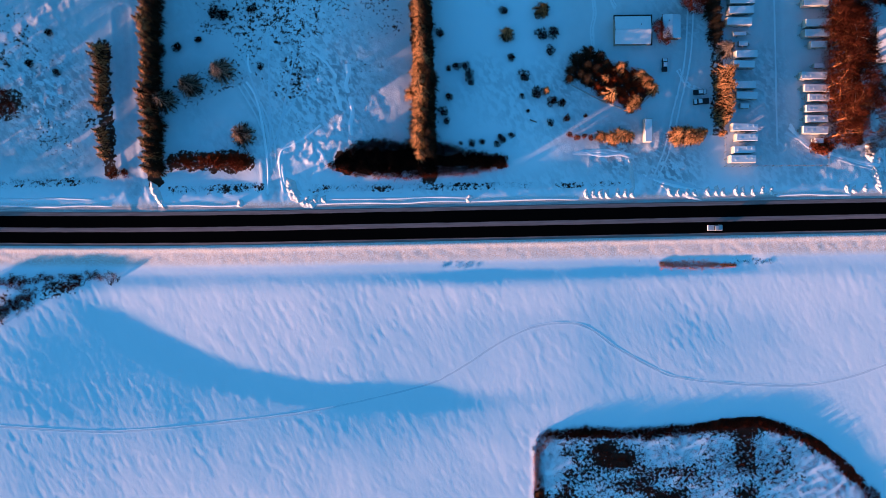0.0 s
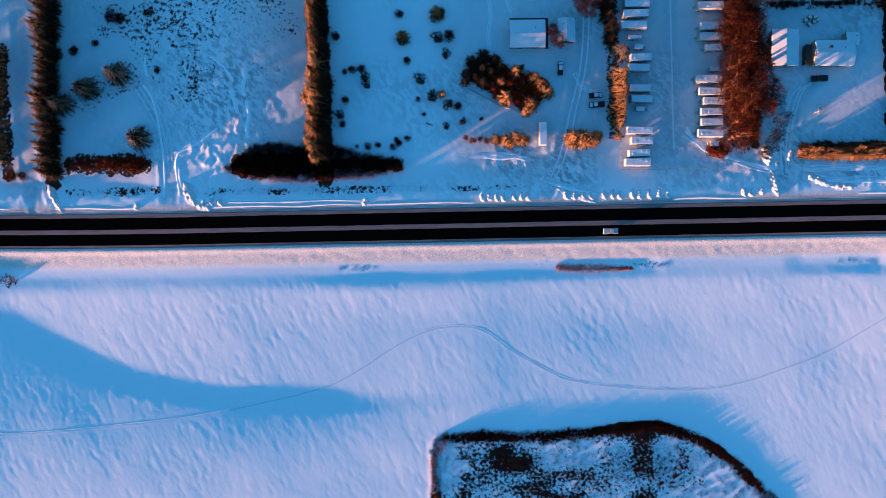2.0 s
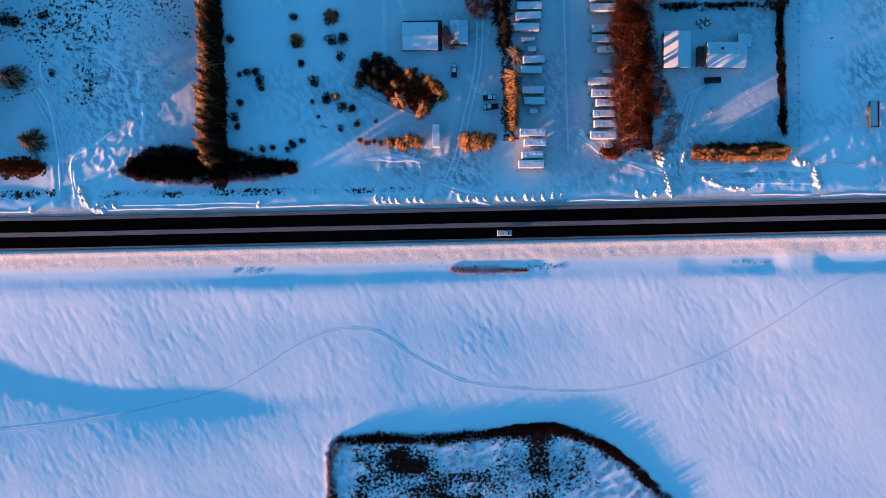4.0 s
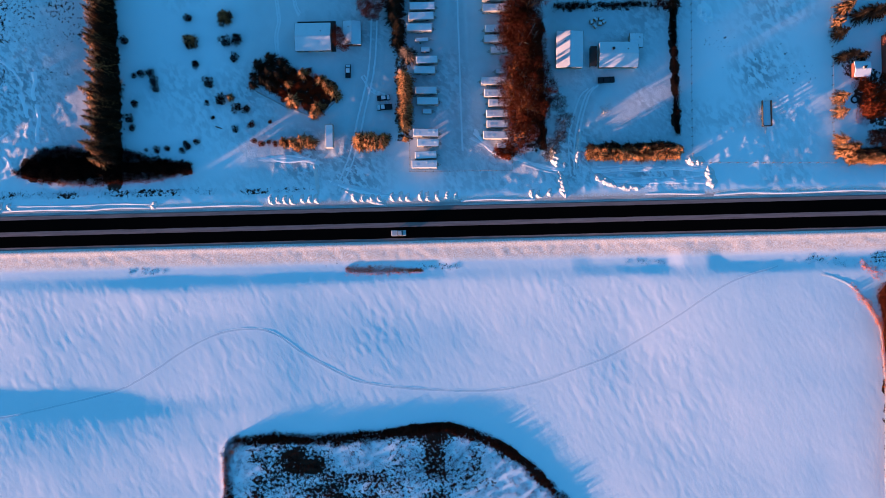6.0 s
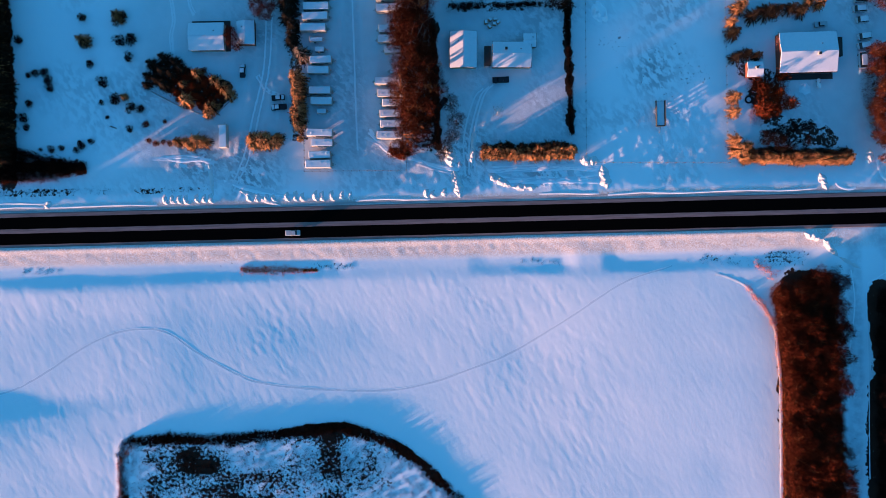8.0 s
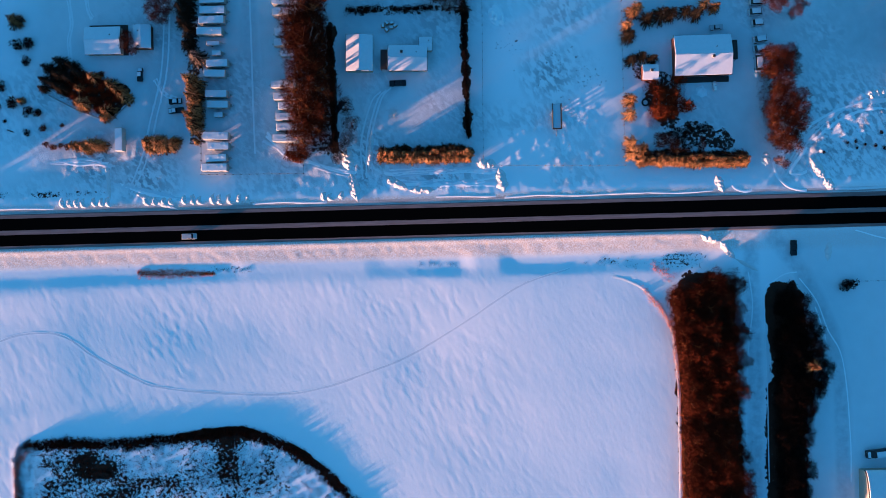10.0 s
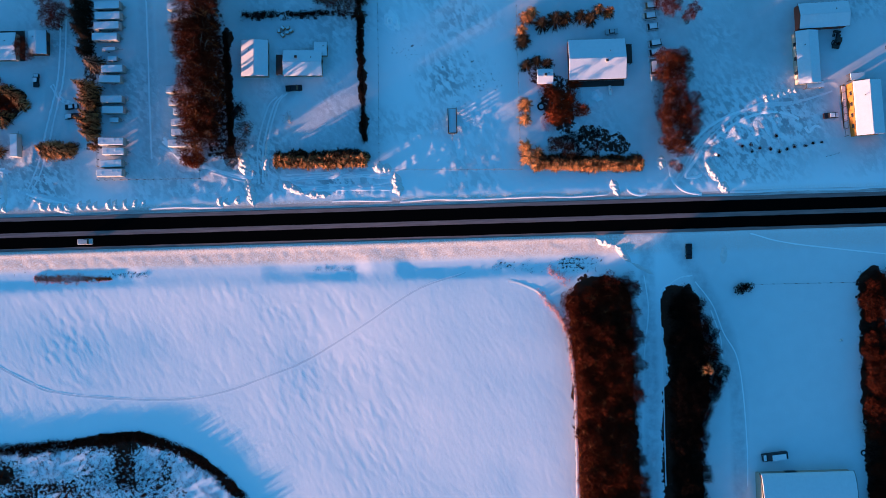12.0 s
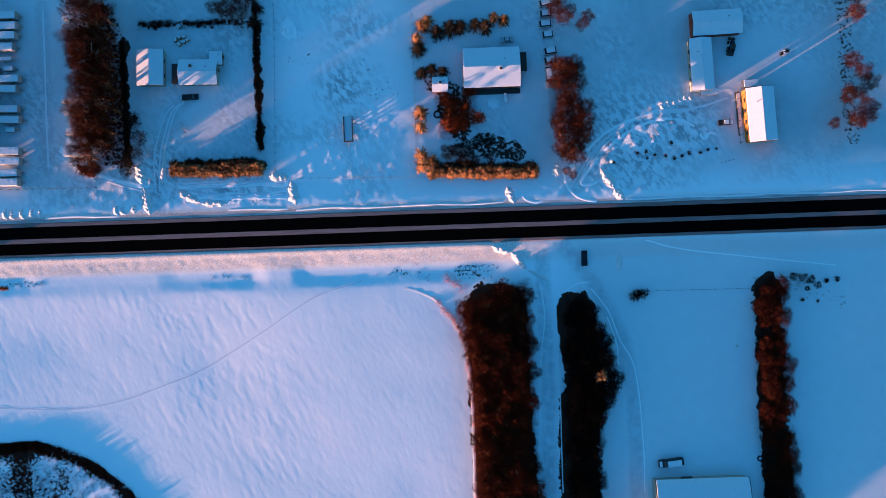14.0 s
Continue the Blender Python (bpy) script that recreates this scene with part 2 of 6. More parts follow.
def land(x, y):
    """Height of the snow, metres."""
    x, y = np.asarray(x, float), np.asarray(y, float)
    d = y - road_middle(x)
    # road dam, ditches and lots
    cut = (1 - 0.85 * step(103, 110, x) * (1 - step(148, 156, x))) * (1 - step(180, 187, x) * (1 - step(193, 200, x))) * (1 - step(262, 276, x))
    dam = 0.50 * step(-13.2, -5.8, d)
    ditch = -(0.12 + 0.10 * step(40, 70, x) + 0.10 * step(160, 190, x)) * step(-19.5, -14.4, d + 1.3 * layered(x / 13, y / 12, 3)) * (1 - step(-13.6, -7.0, d)) * cut
    north = -0.62 * step(8.5, 17.0, d) - 0.005 * np.clip(d - 12, 0, 80)
    dam = dam + 0.25 * np.exp(-((d + 6.4) / 0.95) ** 2) * (1 - step(258, 266, x))
    rugged = 0.09 * layered(x / 2.2, y / 1.6, 12, 3) * np.exp(-((d + 9) / 2.6) ** 4)
    z = dam + ditch + north + rugged + level(x) * (1 - 0.8 * step(12, 40, d))
    # the open field: swales and swells that catch or lose the low sun
    south = 1 - step(-22, -15, d)
    u, v = x * 0.45 - y * 0.89, x * 0.89 + y * 0.45
    field = 0.34 * layered(x / 55, y / 45, 21, 3) + 0.016 * (y + 22)
    calm = step(0.9, 2.4, polyline(x, y, TRACK))
    drift = layered(v / 1.55, u / 4.4, 31, 2)
    wind = 0.027 * calm * (drift + 0.7 * np.exp(-(drift / 0.10) ** 2)) * (0.65 + 0.5 * step(-0.25, 0.25, layered(x / 40, y / 40, 35, 2))) * (1 - 0.65 * step(170, 215, x))
    east = step(268, 285, x)
    # long swell whose lee side lies in its own shade
    along_sun, across = 0.883 * x + 0.469 * y, 0.883 * y - 0.469 * x
    lee = -77.4 - 0.99 * across + 0.0079 * across ** 2 - along_sun
    rounded = (1 - (1 - np.clip(lee / 125, 0, 1)) ** 2.2) * step(-4, 16, lee)
    swell = (3.1 + 0.4 * np.exp(-((across - 8) / 22) ** 2)) * rounded * (1 - step(135, 330, lee)) * step(-72, -28, across) * (1 - step(30, 78, across))
    tilt = 0.7 - 0.75 * step(-130, 95, along_sun)
    # faint hollows that turn the snow away from the sun
    hollow = -0.30 * np.exp(-((x - 96) / 30) ** 2 - ((y + 26) / 11) ** 2) - 0.22 * np.exp(-((x - 166) / 16) ** 2 - ((y + 36) / 22) ** 2) - 0.25 * np.exp(-((x - 20) / 22) ** 2 - ((y + 24) / 9) ** 2)
    z = z + south * (field * (1 - 0.8 * east) + wind * (1 - 0.8 * east) + swell + hollow + tilt * (1 - step(-75, -18, d)))
    # gardens: mild swells and trodden snow
    gardens = step(11, 20, d)
    z = z + gardens * (0.45 * layered(x / 26, y / 26, 51, 2) + 0.03 * layered(x / 2.2, y / 2.2, 55, 3))
    # snow churned by feet, sledges and machines
    rough = np.exp(-((x + 42) / 21) ** 2) * step(16, 24, d) + 0.7 * np.exp(-((x + 135) / 20) ** 2) * step(16, 24, d)
    rough = rough + np.exp(-((x - 318) / 24) ** 4 - ((y - 26) / 15) ** 4) + 0.55 * np.exp(-((x - 177) / 21) ** 4 - ((y - 18) / 5) ** 4)
    rough = rough + 0.6 * np.exp(-((x - 66) / 20) ** 4 - ((y - 25) / 8) ** 4) + 0.5 * np.exp(-((x - 138) / 12) ** 4 - ((y - 23) / 7) ** 4) + 0.5 * np.exp(-((x - 216) / 18) ** 4 - ((y - 32) / 16) ** 4)
    rough = rough + 0.6 * np.exp(-((x - 84) / 8) ** 4 - ((y - 48) / 14) ** 4) + 0.7 * np.exp(-((x - 254) / 10) ** 4 - ((y - 38) / 9) ** 4) + 0.6 * np.exp(-((x + 100) / 9) ** 4 - ((y - 24) / 9) ** 4)
    crumple = layered(x / 1.9, y / 2.7, 57, 3)
    z = z + rough * (0.22 * layered(x / 7.0, y / 8.0, 59, 2) + 0.42 * np.maximum(crumple, 0) ** 1.3 + 0.12 * crumple)
    z = z + 0.6 * np.exp(-((x - 320) / 13) ** 2 - ((y - 31) / 9) ** 2)
    # snow thrown up along the north verge
    verge = np.exp(-((d - 12) / 4.0) ** 2)
    z = z + verge * 0.08 * layered(x / 3.0, y / 2.0, 61, 3)
    # wheel ruts
    for pts in DRIVES:
        r = polyline(x, y, pts)
        off = step(8.5, 11, np.abs(d))
        z = z - off * (0.06 * (1 - step(2.2, 3.2, r)) - 0.11 * np.exp(-((r - 3.6) / 0.5) ** 2) * (0.6 + layered(x / 3, y / 3, 66, 2)))
    # shallow bank under the thicket island
    z = z + 0.22 * step(-1.5, 2.5, island(x, y))
    return z


def ground_z(x, y):
    return float(land(np.array([x]), np.array([y]))[0])


def at(x, y, turn=0.0, size=1.0, sink=0.05):
    return pose(x, y, ground_z(x, y) - sink, 0, 0, turn) @ Matrix.Scale(size, 4)


def lines(lo, hi, pitch):
    inner = np.arange(lo, hi + pitch / 2, pitch)
    outer = np.cumsum(1.5 * 1.45 ** np.arange(17))
    return np.concatenate([lo - outer[::-1], inner, inner[-1] + outer])


def grid_mesh(name, xs, ys, height, attributes, mats):
    gx, gy = np.meshgrid(xs, ys)
    nx, ny = len(xs), len(ys)
    co = np.stack([gx, gy, height(gx, gy)], -1).reshape(-1, 3)
    k = (np.arange(ny - 1)[:, None] * nx + np.arange(nx - 1)[None, :]).ravel()
    quads = np.stack([k, k + 1, k + nx + 1, k + nx], -1)
    me = bpy.data.meshes.new(name)
    me.vertices.add(len(co))
    me.vertices.foreach_set("co", co.ravel())
    me.loops.add(quads.size)
    me.loops.foreach_set("vertex_index", quads.ravel().astype(np.int32))
    me.polygons.add(len(quads))
    me.polygons.foreach_set("loop_start", np.arange(0, quads.size, 4, dtype=np.int32))
    me.update(calc_edges=True)
    me.shade_smooth()
    for key, fn in attributes.items():
        at_ = me.attributes.new(key, "FLOAT", "POINT")
        at_.data.foreach_set("value", np.asarray(fn(gx, gy), dtype=np.float32).ravel())
    for m in mats:
        me.materials.append(m)
    return new(name, me)


def litter(x, y):
    """Where dead leaves, weeds and bare soil show through the snow."""
    total = np.zeros_like(x)
    n = layered(x / 2.5, y / 2.5, 71, 3)
    for x0, y0, x1, y1, r, s in DIRT_WEST + DIRT_EAST:
        d = capsule(x, y, x0, y0, x1, y1)
        total = np.maximum(total, s * (1 - step(r - 1.2, r + 1.0, d + 1.6 * n)))
    for x0, y0, x1, y1, r, s in SCRUB:
        d = capsule(x, y, x0, y0, x1, y1)
        total = np.maximum(total, s * (1 - step(r * 0.5, r * 1.1, d)) * (0.75 + 0.5 * layered(x / 7, y / 7, 73, 2)))
    i = island(x, y)
    core = 0.57 + 0.72 * layered(x / 14, y / 9, 75, 2) + 0.08 * np.exp(-((x - 100) / 11) ** 2 - ((y + 77) / 4.5) ** 2) + 0.45 * np.exp(-((i - 2.0) / 1.6) ** 2)
    return np.maximum(total, step(-0.6, 0.6, i) * core)


def packed(x, y):
    d = y - road_middle(x)
    return step(-6.6, -5.0, d) * (1 - step(7.4, 8.8, d))


def driven(x, y):
    total = np.zeros_like(x)
    for pts in DRIVES:
        total = np.maximum(total, 1 - step(1.2, 3.6, polyline(x, y, pts)))
    return total


def trodden(x, y):
    d = y - road_middle(x)
    spots = 0.02 + 0.8 * layered(x / 22, y / 18, 91, 3)
    for cx, cy, r in ((-40, 58, 26), (215, 52, 11), (76, 24, 14), (312, 27, 26), (330, 32, 16), (150, 26, 16), (176, 18, 16), (-135, 60, 26), (60, 30, 12)):
        spots = np.maximum(spots, 1.15 - np.hypot(x - cx, y - cy) / r)
    return np.clip(spots, 0, 1) * step(9, 12, d)


def dimmed(x, y):
    """Garden and south-east snow painted darker to imitate dimmer light; field left bright."""
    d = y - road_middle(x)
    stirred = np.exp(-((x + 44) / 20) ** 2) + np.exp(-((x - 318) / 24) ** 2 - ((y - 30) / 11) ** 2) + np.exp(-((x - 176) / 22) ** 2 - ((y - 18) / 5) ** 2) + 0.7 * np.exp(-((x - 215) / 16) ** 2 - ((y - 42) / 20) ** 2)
    left_bright = np.exp(-((x - 215) / 23) ** 6) + np.exp(-((x - 20) / 22) ** 6) * step(20, 32, y)
    return np.clip(step(10, 24, d) * (1 - 0.8 * stirred) * (1 - 0.85 * left_bright) * (0.75 + 0.5 * layered(x / 30, y / 30, 95, 2)) + 0.5 * step(280, 300, x) * (1 - step(-8, -4, d)), 0, 1)


def sun_grit(x, y):
    """Warm evening light painted on the dam as a speckled tint, with road grit."""
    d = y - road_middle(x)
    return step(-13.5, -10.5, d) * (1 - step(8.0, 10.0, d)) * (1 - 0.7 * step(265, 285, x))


def ground_material():
    m = bpy.data.materials.new("snow_cover")
    m.use_nodes = True
    nt = m.node_tree
    N, L = nt.nodes, nt.links
    b = N["Principled BSDF"]
    geo = N.new("ShaderNodeNewGeometry")

    def noise(scale, detail=4, stretch=None):
        n = N.new("ShaderNodeTexNoise")
        n.inputs["Scale"].default_value, n.inputs["Detail"].default_value = scale, detail
        if stretch:
            mp = N.new("ShaderNodeMapping")
            mp.vector_type = "TEXTURE"
            mp.inputs["Rotation"].default_value, mp.inputs["Scale"].default_value = (0, 0, stretch[0]), (1 / stretch[1], 1 / stretch[2], 1)
            L.new(geo.outputs["Position"], mp.inputs["Vector"])
            L.new(mp.outputs[0], n.inputs["Vector"])
        else:
            L.new(geo.outputs["Position"], n.inputs["Vector"])
        return n.outputs["Fac"]

    def mixed(fac, a, c):
        x = N.new("ShaderNodeMix")
        x.data_type = "RGBA"
        for key, val in (("Factor", fac), ("A", a), ("B", c)):
            if isinstance(val, tuple):
                x.inputs[key].default_value = (*val, 1)
            else:
                L.new(val, x.inputs[key])
        return x.outputs["Result"]

    def attribute(name):
        a = N.new("ShaderNodeAttribute")
        a.attribute_name = name
        return a.outputs["Fac"]

    def ranged(v, a, c, lo=0.0, hi=1.0):
        r = N.new("ShaderNodeMapRange")
        for key, val in (("From Min", a), ("From Max", c), ("To Min", lo), ("To Max", hi)):
            r.inputs[key].default_value = val
        L.new(v, r.inputs["Value"])
        return r.outputs[0]

    def maths(op, a, c):
        x = N.new("ShaderNodeMath")
        x.operation = op
        for k, val in enumerate((a, c)):
            if isinstance(val, float):
                x.inputs[k].default_value = val
            else:
                L.new(val, x.inputs[k])
        return x.outputs[0]

    col = mixed(noise(0.06), (0.86, 0.87, 0.885), (0.92, 0.925, 0.935))
    # Darker snow tone that puts the dimmer garden light into the colour.
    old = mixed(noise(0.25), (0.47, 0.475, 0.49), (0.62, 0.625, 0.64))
    col = mixed(attribute("dimmed"), col, old)
    # Speckled tint: the warm sunlit tone of the bank, plus road grit.
    warm_specks = maths("MULTIPLY", attribute("sun_grit"), ranged(noise(2.4, 5), 0.22, 0.64))
    col = mixed(warm_specks, col, (0.60, 0.48, 0.39))
    col = mixed(ranged(maths("MULTIPLY", attribute("packed"), noise(1.4, 4, (-0.026, 0.08, 1.0))), 0.18, 0.62), col, (0.36, 0.32, 0.31))
    col = mixed(maths("MULTIPLY", attribute("driven"), ranged(noise(0.5, 6), 0.30, 0.70, 0.12, 0.62)), col, (0.44, 0.44, 0.465))
    marks = ranged(maths("MULTIPLY", attribute("trodden"), ranged(noise(0.6, 6, (0.5, 1.0, 0.5)), 0.44, 0.55)), 0.0, 1.0, 0.0, 0.85)
    col = mixed(marks, col, (0.33, 0.335, 0.36))
    churn = maths("MULTIPLY", attribute("trodden"), ranged(noise(0.75, 7, (0.9, 1.0, 0.55)), 0.50, 0.58))
    col = mixed(maths("MULTIPLY", churn, 0.85), col, (0.90, 0.905, 0.915))
    speck = maths("ADD", maths("MULTIPLY", noise(0.9, 6), 0.75), maths("MULTIPLY", noise(3.0, 3), 0.25))
    show = ranged(maths("ADD", maths("MULTIPLY", attribute("litter"), 0.62), speck), 0.86, 0.96)
    soil = mixed(noise(0.35, 3), (0.010, 0.006, 0.004), (0.060, 0.026, 0.012))
    col = mixed(show, col, soil)
    L.new(col, b.inputs["Base Color"])
    b.inputs["Roughness"].default_value = 0.75
    b.inputs["Specular IOR Level"].default_value = 0.2
    bp = N.new("ShaderNodeBump")
    bp.inputs["Strength"].default_value, bp.inputs["Distance"].default_value = 0.45, 0.055
    L.new(maths("ADD", noise(0.8, 4, (0.46, 1.0, 0.36)), maths("MULTIPLY", noise(2.6, 4), maths("ADD", maths("ADD", maths("MULTIPLY", attribute("sun_grit"), 1.2), maths("ADD", maths("MULTIPLY", attribute("trodden"), 7.0), maths("MULTIPLY", attribute("dimmed"), 1.6))), 0.40))), bp.inputs["Height"])
    L.new(bp.outputs[0], b.inputs["Normal"])
    return m


M_GROUND = ground_material()
ground = grid_mesh("ground", lines(-172, 412, 0.54), lines(-102, 100, 0.54), land, {"litter": litter, "packed": packed, "driven": driven, "trodden": trodden, "dimmed": dimmed, "sun_grit": sun_grit}, [M_GROUND])
tagged(ground, "snow-covered field, ditches and gardens with wind ripples and weeds", "ground", kind="structure")


# ---- the road ----
def road_material():
    m = bpy.data.materials.new("ploughed_asphalt")
    m.use_nodes = True
    nt = m.node_tree
    N, L = nt.nodes, nt.links
    b = N["Principled BSDF"]
    geo, att = N.new("ShaderNodeNewGeometry"), N.new("ShaderNodeAttribute")
    att.attribute_name = "snowed"
    mp = N.new("ShaderNodeMapping")
    mp.inputs["Scale"].default_value = (0.06, 1.0, 1.0)
    mp.inputs["Rotation"].default_value = (0, 0, 0.026)
    L.new(geo.outputs["Position"], mp.inputs["Vector"])
    n1, n2 = N.new("ShaderNodeTexNoise"), N.new("ShaderNodeTexNoise")
    n1.inputs["Scale"].default_value, n1.inputs["Detail"].default_value = 2.2, 6
    n2.inputs["Scale"].default_value, n2.inputs["Detail"].default_value = 6.0, 4
    L.new(mp.outputs[0], n1.inputs["Vector"])
    L.new(geo.outputs["Position"], n2.inputs["Vector"])
    a = N.new("ShaderNodeMath")
    a.operation = "MULTIPLY_ADD"
    a.inputs[1].default_value = 0.55
    L.new(n1.outputs["Fac"], a.inputs[0])
    L.new(att.outputs["Fac"], a.inputs[2])
    r = N.new("ShaderNodeMapRange")
    r.inputs["From Min"].default_value, r.inputs["From Max"].default_value = 0.62, 0.86
    L.new(a.outputs[0], r.inputs["Value"])
    tar, slush, mix = N.new("ShaderNodeMix"), N.new("ShaderNodeMix"), N.new("ShaderNodeMix")
    for x in (tar, slush, mix):
        x.data_type = "RGBA"
    tar.inputs["A"].default_value, tar.inputs["B"].default_value = (0.0012, 0.0012, 0.0012, 1), (0.0035, 0.0033, 0.0033, 1)
    slush.inputs["A"].default_value, slush.inputs["B"].default_value = (0.09, 0.062, 0.058, 1), (0.33, 0.25, 0.235, 1)
    L.new(n2.outputs["Fac"], tar.inputs["Factor"])
    L.new(n1.outputs["Fac"], slush.inputs["Factor"])
    L.new(r.outputs[0], mix.inputs["Factor"])
    L.new(tar.outputs["Result"], mix.inputs["A"])
    L.new(slush.outputs["Result"], mix.inputs["B"])
    L.new(mix.outputs["Result"], b.inputs["Base Color"])
    b.inputs["Roughness"].default_value = 0.85
    b.inputs["Specular IOR Level"].default_value = 0.0
    bp = N.new("ShaderNodeBump")
    bp.inputs["Strength"].default_value, bp.inputs["Distance"].default_value = 0.4, 0.03
    L.new(n2.outputs["Fac"], bp.inputs["Height"])
    L.new(bp.outputs[0], b.inputs["Normal"])
    return m


def road_strip():
    xs, ds = np.arange(-400, 640.1, 2.0), np.arange(-5.6, 6.41, 0.2)
    gx, gd = np.meshgrid(xs, ds)
    crown = 0.66 - 0.012 * np.abs(gd) + level(gx)
    crown[0] -= 0.3
    crown[-1] -= 0.3
    snowed = np.zeros_like(gd)
    snowed = np.maximum(snowed, 1 - step(0.40, 1.05, np.abs(gd - 0.1)))
    snowed = np.maximum(snowed, step(4.45, 5.3, gd))
    snowed = np.maximum(snowed, 1 - step(-4.9, -4.0, gd))
    co = np.stack([gx, road_middle(gx) + gd, crown], -1).reshape(-1, 3)
    nx, ny = len(xs), len(ds)
    quads = [(j * nx + i, j * nx + i + 1, (j + 1) * nx + i + 1, (j + 1) * nx + i) for j in range(ny - 1) for i in range(nx - 1)]
    ob = raw("road", co.tolist(), quads, road_material())
    a = ob.data.attributes.new("snowed", "FLOAT", "POINT")
    a.data.foreach_set("value", snowed.astype(np.float32).ravel())
    ob.data.shade_smooth()
    return tagged(ob, "black asphalt two-lane road with slushy snow on the middle and edges", "road", kind="structure")


road_strip()


# ---- plants ----
def blades(rng, base, way, length, width):
    """Thin three-cornered blades from arrays of feet and directions."""
    n = len(base)
    way = way / np.linalg.norm(way, axis=1, keepdims=True)
    side = np.cross(way, rng.normal(size=(n, 3)))
    side /= np.linalg.norm(side, axis=1, keepdims=True) + 1e-9
    w = side * (width * 0.5)
    v = np.stack([base - w, base + w, base + way * length], 1).reshape(-1, 3)
    return v, np.arange(3 * n).reshape(-1, 3)


def joined(chunks):
    vs, fs, k = [], [], 0
    for v, f in chunks:
        vs.append(v)
        fs.append(f + k)
        k += len(v)
    return np.concatenate(vs), np.concatenate(fs)


def spruce_crown(rng, h, r, whorls=11):
    """Tiers of drooping boughs: dark sprays with side shoots, and frosted spines on many, tinted for sun or shade."""
    dark, pale = [], []
    for k in range(whorls):
        f = k / (whorls - 1)
        z0 = h * (0.08 + 0.90 * f)
        reach = r * (1 - f) ** 0.85 * rng.uniform(0.85, 1.1) + 0.18
        n = int(22 - 11 * f)
        ang = rng.uniform(0, 6.28) + np.arange(n) * 6.283 / n + rng.normal(0, 0.24, n)
        for a in ang:
            L = reach * rng.uniform(0.55, 1.15)
            out = np.array([math.cos(a), math.sin(a), 0.0])
            side = np.array([-out[1], out[0], 0.0])
            t = np.linspace(0, 1, 5)
            spine = out * (t * L)[:, None] + np.array([0, 0, 1.0]) * (z0 + L * (0.20 * t - 0.62 * t * t))[:, None]
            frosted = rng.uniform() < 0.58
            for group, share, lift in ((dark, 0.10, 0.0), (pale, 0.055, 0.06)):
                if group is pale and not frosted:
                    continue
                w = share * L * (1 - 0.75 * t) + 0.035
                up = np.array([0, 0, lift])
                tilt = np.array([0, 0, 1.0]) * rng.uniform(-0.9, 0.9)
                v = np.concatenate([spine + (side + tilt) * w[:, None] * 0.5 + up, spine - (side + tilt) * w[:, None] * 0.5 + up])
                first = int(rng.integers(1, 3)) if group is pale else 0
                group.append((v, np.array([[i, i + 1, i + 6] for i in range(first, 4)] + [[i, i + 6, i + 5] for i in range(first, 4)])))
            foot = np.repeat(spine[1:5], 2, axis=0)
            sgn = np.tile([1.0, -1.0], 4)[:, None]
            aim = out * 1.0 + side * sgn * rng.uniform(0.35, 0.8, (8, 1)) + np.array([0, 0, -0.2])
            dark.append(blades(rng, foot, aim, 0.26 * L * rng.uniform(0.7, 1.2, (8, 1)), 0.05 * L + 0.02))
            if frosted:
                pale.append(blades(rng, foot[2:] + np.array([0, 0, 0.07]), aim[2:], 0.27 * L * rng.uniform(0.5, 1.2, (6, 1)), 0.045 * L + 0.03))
    return joined(dark), joined(pale)


def make_spruce(h, r, seed, mat, frost, label, whorls=11):
    rng = np.random.default_rng(seed)
    root = thing("spruce_tree", label, "tree", "spruces")
    part("trunk", rodded((0, 0, -0.1), (0, 0, h * 0.95), 0.022 * h, 0.01), M_BARK, root, "grey-brown bark")
    (v, f), (v2, f2) = spruce_crown(rng, h, r, whorls)
    raw("crown", v.tolist(), f.tolist(), mat, root)
    tagged(raw("frost", v2.tolist(), f2.tolist(), frost, root, "frosted bough spines tinted for sun and shade"), kind="stuff")
    return root


def twig_cloud(rng, n, centre, spread, length, width, lift=0.5, lo=-0.5):
    p = rng.normal(size=(n, 3))
    p /= np.linalg.norm(p, axis=1, keepdims=True)
    p[:, 2] = np.maximum(p[:, 2], lo)
    rad = rng.uniform(0.25, 1.0, (n, 1)) ** 0.6
    base = np.array(centre) + p * rad * np.array(spread)
    way = p + rng.normal(0, 0.55, (n, 3)) + np.array([0, 0, lift])
    return blades(rng, base, way, length * rng.uniform(0.5, 1.2, (n, 1)), width)


